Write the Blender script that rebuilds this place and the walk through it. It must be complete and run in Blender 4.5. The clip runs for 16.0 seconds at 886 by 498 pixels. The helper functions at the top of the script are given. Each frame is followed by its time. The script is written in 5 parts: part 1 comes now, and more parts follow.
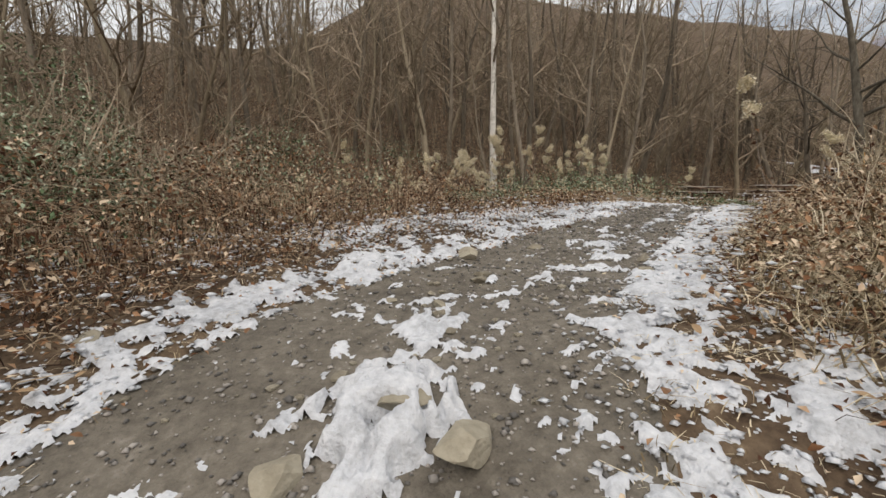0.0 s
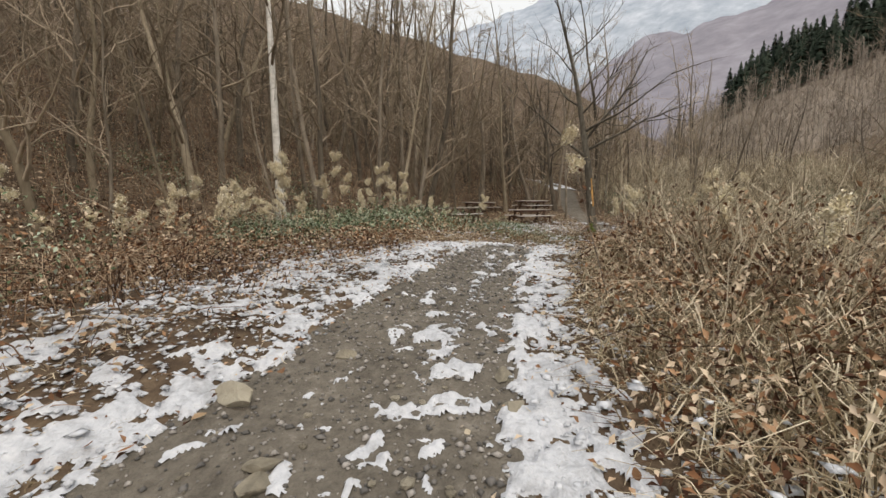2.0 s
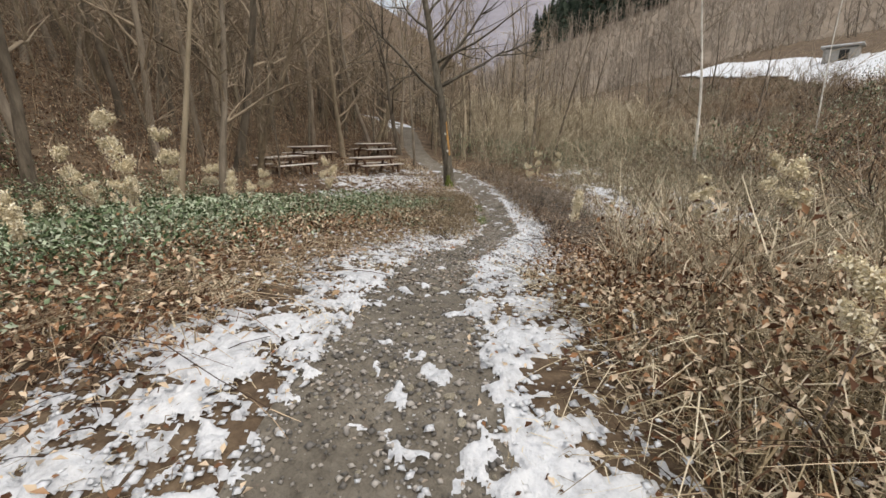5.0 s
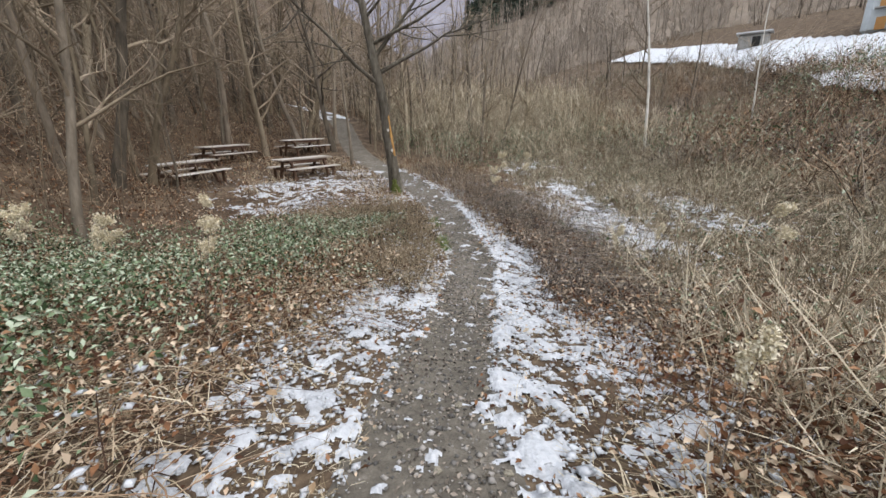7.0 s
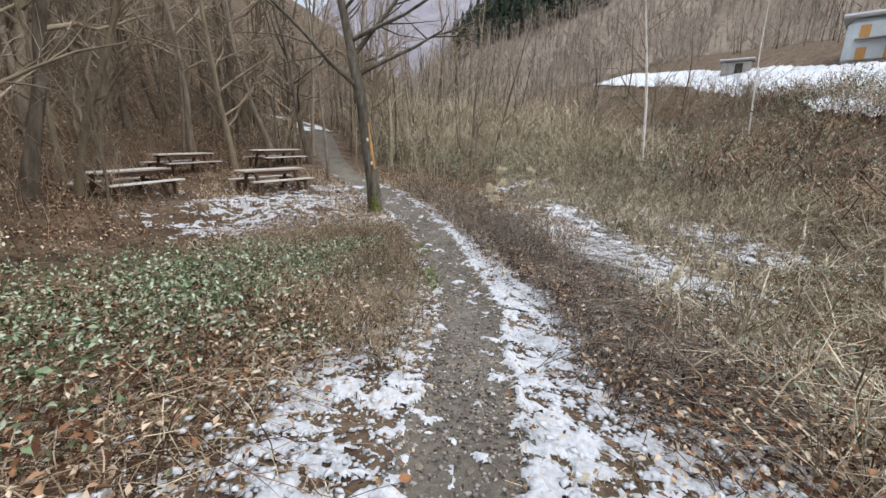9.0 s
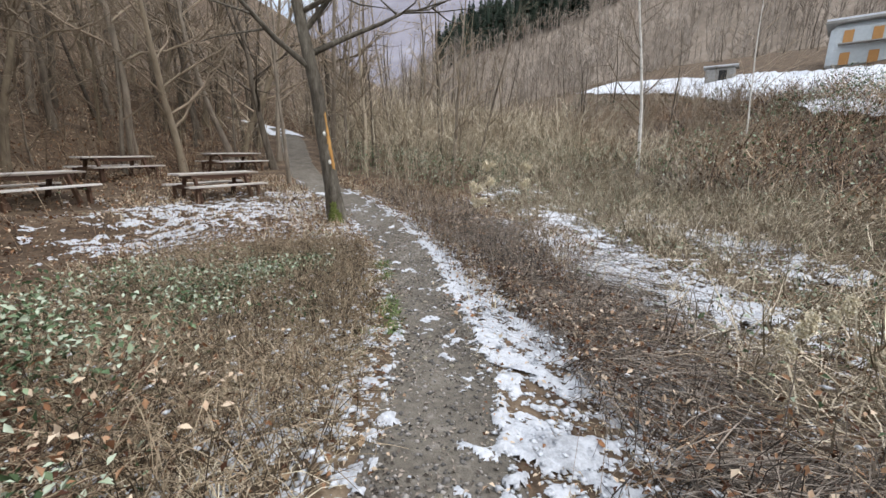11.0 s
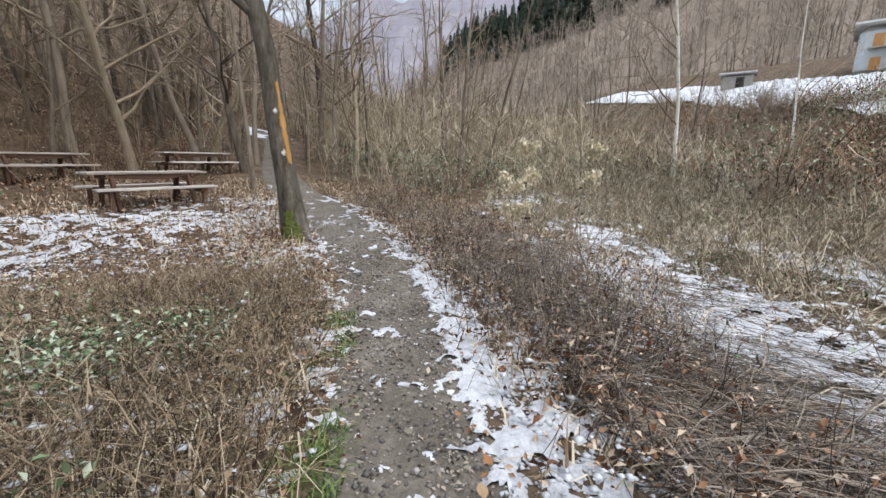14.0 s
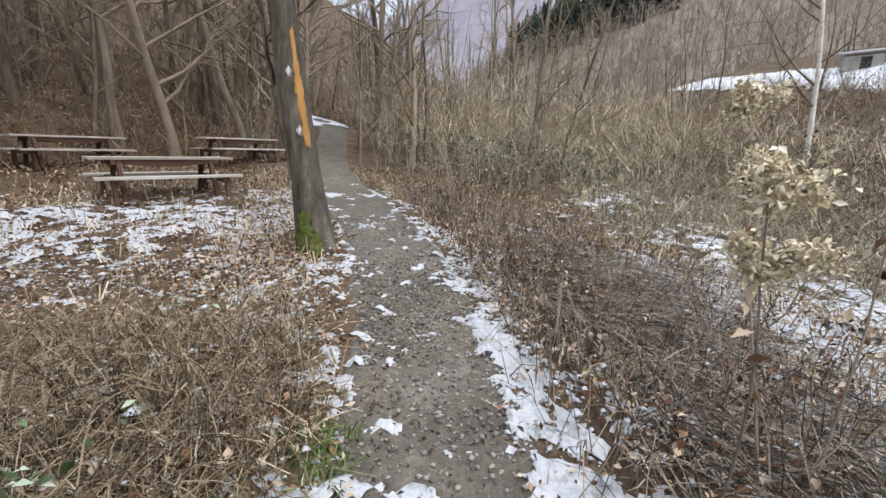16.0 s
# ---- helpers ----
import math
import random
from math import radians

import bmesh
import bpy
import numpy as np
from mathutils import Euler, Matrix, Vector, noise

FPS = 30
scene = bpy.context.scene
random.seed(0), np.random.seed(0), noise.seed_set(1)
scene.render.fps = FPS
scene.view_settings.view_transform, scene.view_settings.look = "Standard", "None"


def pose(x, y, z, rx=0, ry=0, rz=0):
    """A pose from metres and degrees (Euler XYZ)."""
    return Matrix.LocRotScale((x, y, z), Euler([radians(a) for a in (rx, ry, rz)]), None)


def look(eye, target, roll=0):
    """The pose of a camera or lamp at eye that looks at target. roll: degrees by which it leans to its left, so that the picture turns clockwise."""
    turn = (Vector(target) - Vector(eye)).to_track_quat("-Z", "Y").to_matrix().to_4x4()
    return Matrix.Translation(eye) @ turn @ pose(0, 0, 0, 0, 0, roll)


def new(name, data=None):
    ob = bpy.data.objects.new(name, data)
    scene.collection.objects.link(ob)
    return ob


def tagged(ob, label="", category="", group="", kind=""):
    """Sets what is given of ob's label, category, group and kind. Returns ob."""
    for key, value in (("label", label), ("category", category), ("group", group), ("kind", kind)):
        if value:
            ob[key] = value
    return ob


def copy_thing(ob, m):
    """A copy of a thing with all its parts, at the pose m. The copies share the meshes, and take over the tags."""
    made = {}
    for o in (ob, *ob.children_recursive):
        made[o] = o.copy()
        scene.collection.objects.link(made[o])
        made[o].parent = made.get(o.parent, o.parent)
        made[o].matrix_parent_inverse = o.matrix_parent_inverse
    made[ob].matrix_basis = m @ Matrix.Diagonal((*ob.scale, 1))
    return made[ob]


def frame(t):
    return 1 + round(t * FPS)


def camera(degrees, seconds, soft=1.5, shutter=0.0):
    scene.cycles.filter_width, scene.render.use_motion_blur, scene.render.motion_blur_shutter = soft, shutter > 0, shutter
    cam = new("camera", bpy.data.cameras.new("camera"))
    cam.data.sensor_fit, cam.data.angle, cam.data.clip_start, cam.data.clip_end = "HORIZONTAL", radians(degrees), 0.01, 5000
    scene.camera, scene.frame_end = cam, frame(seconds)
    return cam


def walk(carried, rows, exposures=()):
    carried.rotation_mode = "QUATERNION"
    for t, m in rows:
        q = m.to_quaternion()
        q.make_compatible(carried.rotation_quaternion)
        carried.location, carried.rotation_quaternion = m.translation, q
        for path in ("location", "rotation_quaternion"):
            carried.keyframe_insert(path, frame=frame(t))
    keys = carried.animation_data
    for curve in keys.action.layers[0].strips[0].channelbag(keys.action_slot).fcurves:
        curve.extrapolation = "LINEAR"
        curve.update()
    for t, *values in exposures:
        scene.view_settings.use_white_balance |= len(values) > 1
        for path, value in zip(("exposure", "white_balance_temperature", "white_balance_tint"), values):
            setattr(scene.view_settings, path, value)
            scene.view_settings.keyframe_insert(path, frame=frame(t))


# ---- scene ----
cam = camera(94.05, 16.0, soft=1.5)
# seconds, eye x, y, z, turns about x, y, z
PATH = [
    (0.0, 0.000, 0.000, 1.450, 82.18, -0.17, 0.00),
    (0.5, 0.041, 0.416, 1.570, 83.20, 1.74, -7.73),
    (1.0, 0.023, 0.763, 1.738, 82.44, 0.49, -13.61),
    (1.5, 0.044, 1.045, 1.805, 82.23, 0.18, -21.62),
    (2.0, 0.248, 1.436, 1.933, 83.31, 0.17, -27.84),
    (2.5, 0.391, 1.822, 2.022, 83.45, 0.34, -31.53),
    (3.0, 0.611, 2.312, 2.105, 85.72, 0.12, -38.75),
    (3.5, 0.929, 2.863, 2.184, 84.33, 1.61, -39.93),
    (4.0, 1.204, 3.382, 2.251, 80.10, 0.63, -45.16),
    (6.5, 3.486, 5.975, 2.732, 71.91, 0.56, -55.37),
    (7.0, 3.846, 6.245, 2.741, 72.63, 0.98, -59.08),
    (7.5, 4.250, 6.488, 2.736, 73.38, 1.12, -58.16),
    (8.0, 4.609, 6.785, 2.685, 74.33, 1.08, -60.72),
    (8.5, 5.008, 7.001, 2.609, 76.05, 1.48, -59.37),
    (9.0, 5.383, 7.245, 2.528, 74.90, -0.59, -60.99),
    (11.5, 7.759, 8.189, 2.056, 76.35, 0.21, -63.62),
    (12.0, 8.163, 8.395, 2.003, 75.39, 0.44, -64.87),
    (12.5, 8.595, 8.596, 1.950, 76.26, -0.73, -62.07),
    (13.0, 9.001, 8.849, 1.891, 77.66, 0.26, -63.64),
    (13.5, 9.506, 9.080, 1.811, 78.34, 1.57, -59.55),
    (14.0, 9.958, 9.376, 1.729, 77.91, -0.56, -62.46),
    (14.5, 10.383, 9.628, 1.687, 78.19, 0.39, -60.83),
    (15.0, 10.826, 9.932, 1.647, 79.27, -1.87, -60.04),
    (15.5, 11.258, 10.235, 1.616, 78.04, -2.12, -60.35),
    (16.0, 11.765, 10.557, 1.621, 76.78, -1.06, -54.15),
]
walk(cam, [(t, pose(*row)) for t, *row in PATH],
     exposures=[(0.0, 0.53, 7050, 10), (4.2, 0.74, 7300, 10), (6.5, 0.9, 6400, 10), (16.0, 1.07, 6250, 10)])

# ---- world and sun: an overcast winter day ----
SUN_EL, SUN_ROT = radians(48), radians(200)
world = bpy.data.worlds.new("overcast_sky")
scene.world = world
world.use_nodes = True
wn, wl = world.node_tree.nodes, world.node_tree.links
wn.clear()
sky = wn.new("ShaderNodeTexSky")
sky.sky_type, sky.sun_disc = "NISHITA", False
sky.sun_elevation, sky.sun_rotation = SUN_EL, SUN_ROT
sky.air_density, sky.dust_density, sky.ozone_density = 1.0, 6.0, 1.0
cloud = wn.new("ShaderNodeMix")
cloud.data_type = "RGBA"
cloud.inputs[0].default_value = 0.82
cloud.inputs[7].default_value = (4.9, 5.1, 5.35, 1)
wback = wn.new("ShaderNodeBackground")
wback.inputs["Strength"].default_value = 0.14
wout = wn.new("ShaderNodeOutputWorld")
wl.new(sky.outputs[0], cloud.inputs[6])
wl.new(cloud.outputs[2], wback.inputs["Color"])
wl.new(wback.outputs[0], wout.inputs["Surface"])
sun = new("sun", bpy.data.lights.new("sun", "SUN"))
sun.data.energy, sun.data.angle, sun.data.color = 0.6, radians(40), (1.0, 0.97, 0.93)
sun.matrix_world = look((0, 0, 60), (-12, 25, 0))

# ---- materials ----
rng = np.random.default_rng(7)


def mat(name, colours, scale=8.0, rough=0.85, bump=0.3, bump_scale=None, island=0.0, per_object=0.0, detail=6.0,
        stretch=(1, 1, 1), metal=0.0, spec=0.3, through_light=0.0, second=None):
    """A noise-driven material: a ramp of colours over grain, with relief and variation piece by piece."""
    m = bpy.data.materials.new(name)
    m.use_nodes = True
    n, l = m.node_tree.nodes, m.node_tree.links
    b = n["Principled BSDF"]
    b.inputs["Roughness"].default_value = rough
    b.inputs["Metallic"].default_value = metal
    b.inputs["Specular IOR Level"].default_value = spec
    tc, mp = n.new("ShaderNodeTexCoord"), n.new("ShaderNodeMapping")
    mp.inputs["Scale"].default_value = stretch
    l.new(tc.outputs["Object"], mp.inputs["Vector"])
    no = n.new("ShaderNodeTexNoise")
    no.inputs["Scale"].default_value, no.inputs["Detail"].default_value = scale, detail
    no.inputs["Roughness"].default_value = 0.65
    l.new(mp.outputs[0], no.inputs["Vector"])
    big = n.new("ShaderNodeTexNoise")
    big.inputs["Scale"].default_value, big.inputs["Detail"].default_value = scale * 0.13, 3.0
    l.new(mp.outputs[0], big.inputs["Vector"])
    mixf = n.new("ShaderNodeMix")
    mixf.inputs[0].default_value = 0.4
    l.new(no.outputs["Fac"], mixf.inputs[2])
    l.new(big.outputs["Fac"], mixf.inputs[3])
    value = mixf.outputs[0]
    extra = n.new("ShaderNodeMath")
    extra.operation = "MULTIPLY_ADD"
    extra.inputs[1].default_value, extra.inputs[2].default_value = 0.0, 0.0
    if island:
        g = n.new("ShaderNodeNewGeometry")
        l.new(g.outputs["Random Per Island"], extra.inputs[0])
        extra.inputs[1].default_value, extra.inputs[2].default_value = island, -island / 2
    elif per_object:
        g = n.new("ShaderNodeObjectInfo")
        l.new(g.outputs["Random"], extra.inputs[0])
        extra.inputs[1].default_value, extra.inputs[2].default_value = per_object, -per_object / 2
    add = n.new("ShaderNodeMath")
    add.operation = "ADD"
    l.new(value, add.inputs[0])
    l.new(extra.outputs[0], add.inputs[1])
    ramp = n.new("ShaderNodeValToRGB")
    e = ramp.color_ramp.elements
    k = len(colours)
    for i, c in enumerate(colours):
        at = 0.3 + 0.4 * i / max(1, k - 1)
        if i < 2:
            e[i].position, e[i].color = at, (*c, 1)
        else:
            e.new(at).color = (*c, 1)
    l.new(add.outputs[0], ramp.inputs["Fac"])
    l.new(ramp.outputs["Color"], b.inputs["Base Color"])
    if bump:
        bn = n.new("ShaderNodeBump")
        bn.inputs["Strength"].default_value = bump
        bn.inputs["Distance"].default_value = 0.02
        bs = n.new("ShaderNodeTexNoise")
        bs.inputs["Scale"].default_value, bs.inputs["Detail"].default_value = bump_scale or scale * 3, 5.0
        l.new(mp.outputs[0], bs.inputs["Vector"])
        l.new(bs.outputs["Fac"], bn.inputs["Height"])
        l.new(bn.outputs["Normal"], b.inputs["Normal"])
    return m


M_EARTH = mat("leaf_litter_earth", [(0.025, 0.017, 0.011), (0.072, 0.048, 0.031), (0.145, 0.103, 0.067), (0.27, 0.21, 0.145)], 9, 0.95, 0.8, 40)
M_PATH = mat("gravel_path", [(0.075, 0.066, 0.054), (0.125, 0.11, 0.09), (0.18, 0.16, 0.132), (0.29, 0.265, 0.23)], 14, 0.9, 0.9, 60)
M_STONE = mat("grey_stone", [(0.17, 0.15, 0.115), (0.29, 0.26, 0.2), (0.4, 0.365, 0.29)], 10, 0.85, 0.6, 40, per_object=0.3)
M_GRAVEL = mat("loose_gravel", [(0.112, 0.106, 0.1), (0.2, 0.188, 0.175), (0.375, 0.35, 0.325)], 6, 0.9, 0.2, island=0.75)
M_SNOW = mat("old_snow", [(0.5, 0.53, 0.58), (0.62, 0.645, 0.69), (0.68, 0.7, 0.735)], 9, 0.65, 0.9, 26, spec=0.35)
M_OLDSNOW = mat("thin_wet_snow", [(0.3, 0.31, 0.33), (0.56, 0.58, 0.62), (0.72, 0.735, 0.765)], 16, 0.6, 1.0, 34, spec=0.35)
M_BARK = mat("grey_brown_bark", [(0.055, 0.046, 0.035), (0.17, 0.142, 0.11), (0.33, 0.28, 0.222)], 7, 0.95, 0.9, 30, per_object=0.3, stretch=(1, 1, .25))
M_OLDBARK = mat("furrowed_grey_bark", [(.02, .017, .013), (.072, .062, .048), (.14, .125, .1), (.29, .27, .23)], 13, 0.95, 1.0, 22, stretch=(1, 1, .3))
M_BARK2 = mat("pale_hazel_bark", [(0.12, 0.095, 0.065), (0.22, 0.18, 0.125), (0.34, 0.285, 0.21)], 7, 0.9, 0.7, 30, per_object=0.3, stretch=(1, 1, .25))
M_TWIG = mat("dark_twigs", [(0.14, 0.11, 0.078), (0.28, 0.225, 0.163), (0.45, 0.37, 0.28)], 3, 0.95, 0, per_object=0.4)
M_BIRCH = mat("white_birch_bark", [(0.1, 0.09, 0.08), (0.58, 0.555, 0.51), (0.74, 0.715, 0.67), (0.82, 0.8, 0.76)], 5, 0.7, 0.5, 20, stretch=(1, 1, 2.2))
M_BRAMBLE = mat("brown_bramble", [(0.045, 0.024, 0.015), (0.17, 0.095, 0.055), (0.31, 0.2, 0.125), (0.52, 0.41, 0.29)], 3, 0.9, 0, island=0.75)
M_STRAW = mat("pale_straw", [(0.19, 0.145, 0.085), (0.42, 0.345, 0.225), (0.7, 0.62, 0.47)], 3, 0.9, 0, island=0.75)
M_STALK = mat("purple_brown_stalks", [(0.05, 0.041, 0.034), (0.17, 0.141, 0.116), (0.37, 0.315, 0.262)], 3, 0.9, 0, island=0.75)
M_DEADLEAF = mat("dead_leaves", [(0.07, 0.03, 0.015), (0.22, 0.105, 0.05), (0.39, 0.235, 0.135), (0.62, 0.5, 0.37)], 3, 0.85, 0, island=0.75)
M_GREENLEAF = mat("bramble_leaves", [(0.035, 0.06, 0.022), (0.115, 0.175, 0.085), (0.24, 0.31, 0.185), (0.46, 0.52, 0.4)], 3, 0.7, 0, island=0.75)
M_GRASS = mat("fresh_grass", [(.05, .085, .02), (.1, .17, .04), (.2, .27, .09)], 3, .8, 0, island=.7)
M_TANGLE = mat("bleached_tangle", [(.2, .162, .108), (.44, .37, .262), (.7, .62, .48)], 3, .9, 0, island=.75)
M_WEED = mat("brown_dead_weeds", [(.055, .04, .026), (.2, .15, .1), (.42, .335, .23)], 3, .9, 0, island=.75)
M_PLUME = mat("cream_seed_heads", [(0.58, 0.5, 0.33), (0.75, 0.67, 0.49), (0.85, 0.79, 0.65)], 6, 0.95, 0, island=0.75)
M_WOOD = mat("weathered_dark_wood", [(0.049, 0.028, 0.0196), (0.105, 0.0588, 0.0392), (0.168, 0.105, 0.07)], 5, 0.8, 0.5, 30, per_object=0.2, stretch=(.15, 1, 1))
M_WOODTOP = mat("pale_weathered_planks", [(0.3, 0.26, 0.22), (0.52, 0.48, 0.44), (0.72, 0.7, 0.68)], 5, 0.8, 0.5, 30, per_object=0.3, stretch=(.15, 1, 1))
M_SCAR = mat("bare_orange_wood", [(.3, .15, .05), (.48, .26, .08), (.55, .36, .16)], 9, 0.8, 0.4, 30, stretch=(1, 1, .2))
M_MOSS = mat("green_moss", [(.05, .06, .015), (.1, .12, .03), (.16, .17, .05)], 20, 0.95, 0.9, 60)
M_PAINT = mat("white_paint", [(.7, .7, .66), (.8, .8, .76)], 9, 0.7, 0.1)
M_WALL = mat("pale_blue_plaster", [(.4, .44, .46), (.5, .54, .56), (.56, .6, .62)], 2, 0.9, 0.2)
M_SHUTTER = mat("orange_shutter", [(.4, .2, .07), (.5, .27, .1)], 3, 0.7, 0.2)
M_CONCRETE = mat("grey_concrete", [(.2, .19, .17), (.3, .29, .27), (.38, .37, .35)], 3, 0.9, 0.3)
# near-black colour stands in for the shade inside openings
M_DARK = mat("unlit_opening", [(.02, .02, .02), (.035, .033, .03)], 3, 0.9, 0)
M_CONIFER = mat("dark_conifer", [(.018, .032, .022), (.038, .058, .04), (.065, .088, .062)], 2, 0.95, 0, per_object=0.5)
M_FARWOOD = mat("far_bare_woods", [(0.14, 0.112, 0.088), (0.26, 0.213, 0.17), (0.4, 0.34, 0.285)], .5, 0.95, 0, stretch=(1, 1, .12))
# paler than dark_twigs: distance haze is put into the base colour
M_FARTWIG = mat("haze_lightened_twigs", [(.2, .168, .138), (.32, .275, .23), (.46, .4, .345)], .2, 0.95, 0, island=0.4)
# the pale purple holds the air's haze, mixed into the hill colour
M_FARHILL = mat("haze_tinted_purple_hills", [(.16, .155, .185), (.25, .24, .28), (.36, .355, .4)], .03, 0.95, 0)
# blue-grey cast of aerial haze painted over rock and snow tones
M_FARSNOW = mat("haze_tinted_snowy_mountain", [(.24, .29, .36), (.4, .45, .52), (.64, .68, .74)], .012, 0.95, 0)


# ---- mesh helpers ----
def mesh_from(name, verts, face_sets, materials, slots=None, smooth=False):
    me = bpy.data.meshes.new(name)
    verts = np.asarray(verts, np.float32)
    me.vertices.add(len(verts))
    me.vertices.foreach_set("co", verts.ravel())
    loops = np.concatenate([np.asarray(f, np.int32).ravel() for f in face_sets])
    sizes = np.concatenate([np.full(len(f), np.asarray(f).shape[1], np.int32) for f in face_sets])
    me.loops.add(len(loops))
    me.loops.foreach_set("vertex_index", loops)
    me.polygons.add(len(sizes))
    me.polygons.foreach_set("loop_start", np.concatenate([[0], np.cumsum(sizes)[:-1]]).astype(np.int32))
    if slots is not None:
        me.polygons.foreach_set("material_index", np.asarray(slots, np.int32))
    if smooth:
        me.polygons.foreach_set("use_smooth", np.ones(len(sizes), bool))
    for m in (materials if isinstance(materials, (list, tuple)) else [materials]):
        me.materials.append(m)
    me.update(calc_edges=True)
    return me


def part(name, me, parent, label=""):
    ob = new(name, me)
    ob.parent = parent
    return tagged(ob, label)


def tubes(points, radii, sides=3):
    """Round rods along (N, K, 3) points with (N, K) radii: vertices and quads."""
    pts, radii = np.asarray(points, float), np.asarray(radii, float)
    n, k, _ = pts.shape
    along = pts[:, -1] - pts[:, 0]
    along /= np.linalg.norm(along, axis=1, keepdims=True) + 1e-9
    ref = np.where(np.abs(along[:, 2:3]) > 0.9, [[1.0, 0, 0]], [[0, 0, 1.0]])
    a = np.cross(along, ref)
    a /= np.linalg.norm(a, axis=1, keepdims=True) + 1e-9
    b = np.cross(along, a)
    ang = np.arange(sides) * 2 * np.pi / sides
    ring = np.cos(ang)[None, :, None] * a[:, None] + np.sin(ang)[None, :, None] * b[:, None]
    v = pts[:, :, None] + radii[:, :, None, None] * ring[:, None]
    base = (np.arange(n) * k * sides)[:, None, None] + (np.arange(k - 1) * sides)[None, :, None]
    i, j = np.arange(sides), (np.arange(sides) + 1) % sides
    f = np.stack([base + i, base + j, base + sides + j, base + sides + i], -1).reshape(-1, 4)
    return v.reshape(-1, 3), f


def blades(points, radii, seed=1):
    """Flat grass blades along (N, K, 3) points: vertices and quads."""
    pts, radii = np.asarray(points, float), np.asarray(radii, float)
    n, k, _ = pts.shape
    az = np.random.default_rng(seed).uniform(0, 2 * np.pi, n)
    side = np.stack([np.cos(az), np.sin(az), 0 * az], -1)[:, None] * radii[..., None] * 1.5
    v = np.stack([pts - side, pts + side], 2).reshape(-1, 3)
    base = (np.arange(n) * k * 2)[:, None] + (np.arange(k - 1) * 2)[None]
    return v, np.stack([base, base + 1, base + 3, base + 2], -1).reshape(-1, 4)


def leaf_quads(centres, size, tilt=1.0, seed=1):
    """Folded pointed leaves, each two triangles."""
    r = np.random.default_rng(seed)
    n = len(centres)
    d = r.normal(size=(n, 3)) * [1, 1, tilt]
    d /= np.linalg.norm(d, axis=1, keepdims=True)
    up = r.normal(size=(n, 3)) * .5 + [0, 0, 1]
    s = np.cross(d, up)
    s /= np.linalg.norm(s, axis=1, keepdims=True) + 1e-9
    up = np.cross(s, d)
    L = (size * r.uniform(.6, 1.3, n))[:, None]
    c = np.asarray(centres)
    v = np.stack([c - d * L * .5, c + s * L * .26 + up * L * .2, c + d * L * .5, c - s * L * .26 + up * L * .2], 1).reshape(-1, 3)
    o = (np.arange(n) * 4)[:, None]
    return v, np.concatenate([o + [0, 1, 2], o + [0, 2, 3]], 1).reshape(-1, 3)


def joined(*pieces):
    """Joins (vertices, faces) pairs; returns vertices and the face sets."""
    vs, fs, off = [], [], 0
    for v, f in pieces:
        vs.append(v)
        fs.append(np.asarray(f) + off)
        off += len(v)
    return np.concatenate(vs), fs


def boxes(specs):
    """Bevelled boxes from (centre, size, turn matrix or None): vertices and faces through bmesh."""
    bm = bmesh.new()
    for centre, size, turn in specs:
        m = Matrix.Translation(centre) @ (turn.to_4x4() if turn else Matrix()) @ Matrix.Diagonal((*size, 1))
        made = bmesh.ops.create_cube(bm, size=1, matrix=m)
        edges = {e for v in made["verts"] for e in v.link_edges}
        bmesh.ops.bevel(bm, geom=list(edges), offset=min(size) * .12, segments=1, affect="EDGES")
    return bm


def bm_mesh(name, bm, material, smooth=False):
    me = bpy.data.meshes.new(name)
    bm.to_mesh(me)
    bm.free()
    me.materials.append(material)
    if smooth:
        me.polygons.foreach_set("use_smooth", np.ones(len(me.polygons), bool))
    return me


# ---- noise and the lie of the land ----
_table = np.random.default_rng(3).random((256, 256))


def vnoise(x, y):
    xi, yi = np.floor(x).astype(int), np.floor(y).astype(int)
    fx, fy = x - xi, y - yi
    fx, fy = fx * fx * (3 - 2 * fx), fy * fy * (3 - 2 * fy)
    g = lambda a, b: _table[a % 256, b % 256]
    return (g(xi, yi) * (1 - fx) + g(xi + 1, yi) * fx) * (1 - fy) + (g(xi, yi + 1) * (1 - fx) + g(xi + 1, yi + 1) * fx) * fy


def fnoise(x, y, octaves=4):
    total, amp, norm = 0.0, 1.0, 0.0
    for o in range(octaves):
        total = total + amp * vnoise(x * 2 ** o + 17.3 * o, y * 2 ** o + 5.1 * o)
        norm += amp
        amp *= .55
    return total / norm


def smooth(a, b, x):
    t = np.clip((x - a) / (b - a), 0, 1)
    return t * t * (3 - 2 * t)


# the middle of the footpath: x, y, ground height, half width
WAY = np.array([(-.9, -6, -1.0, 1.1), (-.85, -3, -.5, 1.1), (-.7, 0, 0, 1.15), (-.35, 1.8, .52, 1.15), (.3, 2.9, .74, .95), (.95, 3.6, .86, .78),
                (1.7, 4.4, .98, .7), (2.6, 5.3, 1.1, .6), (3.75, 6.2, 1.25, .46), (5.4, 7.3, 1.06, .4), (7.82, 8.37, .58, .4),
                (10.05, 9.41, .27, .41), (11.87, 10.6, .17, .42), (13.97, 12.31, .22, .46), (15.85, 14.44, .42, .54), (17.5, 16.9, .65, .55),
                (19.2, 19.6, .88, .55), (21.5, 22.6, 1.3, .55), (24.5, 26, 2.0, .6), (27.4, 29.5, 2.8, .65), (28.4, 33, 3.6, .7), (26, 36.3, 4.6, .7), (20, 38.6, 6.4, .8), (11, 41.5, 9, .8)])


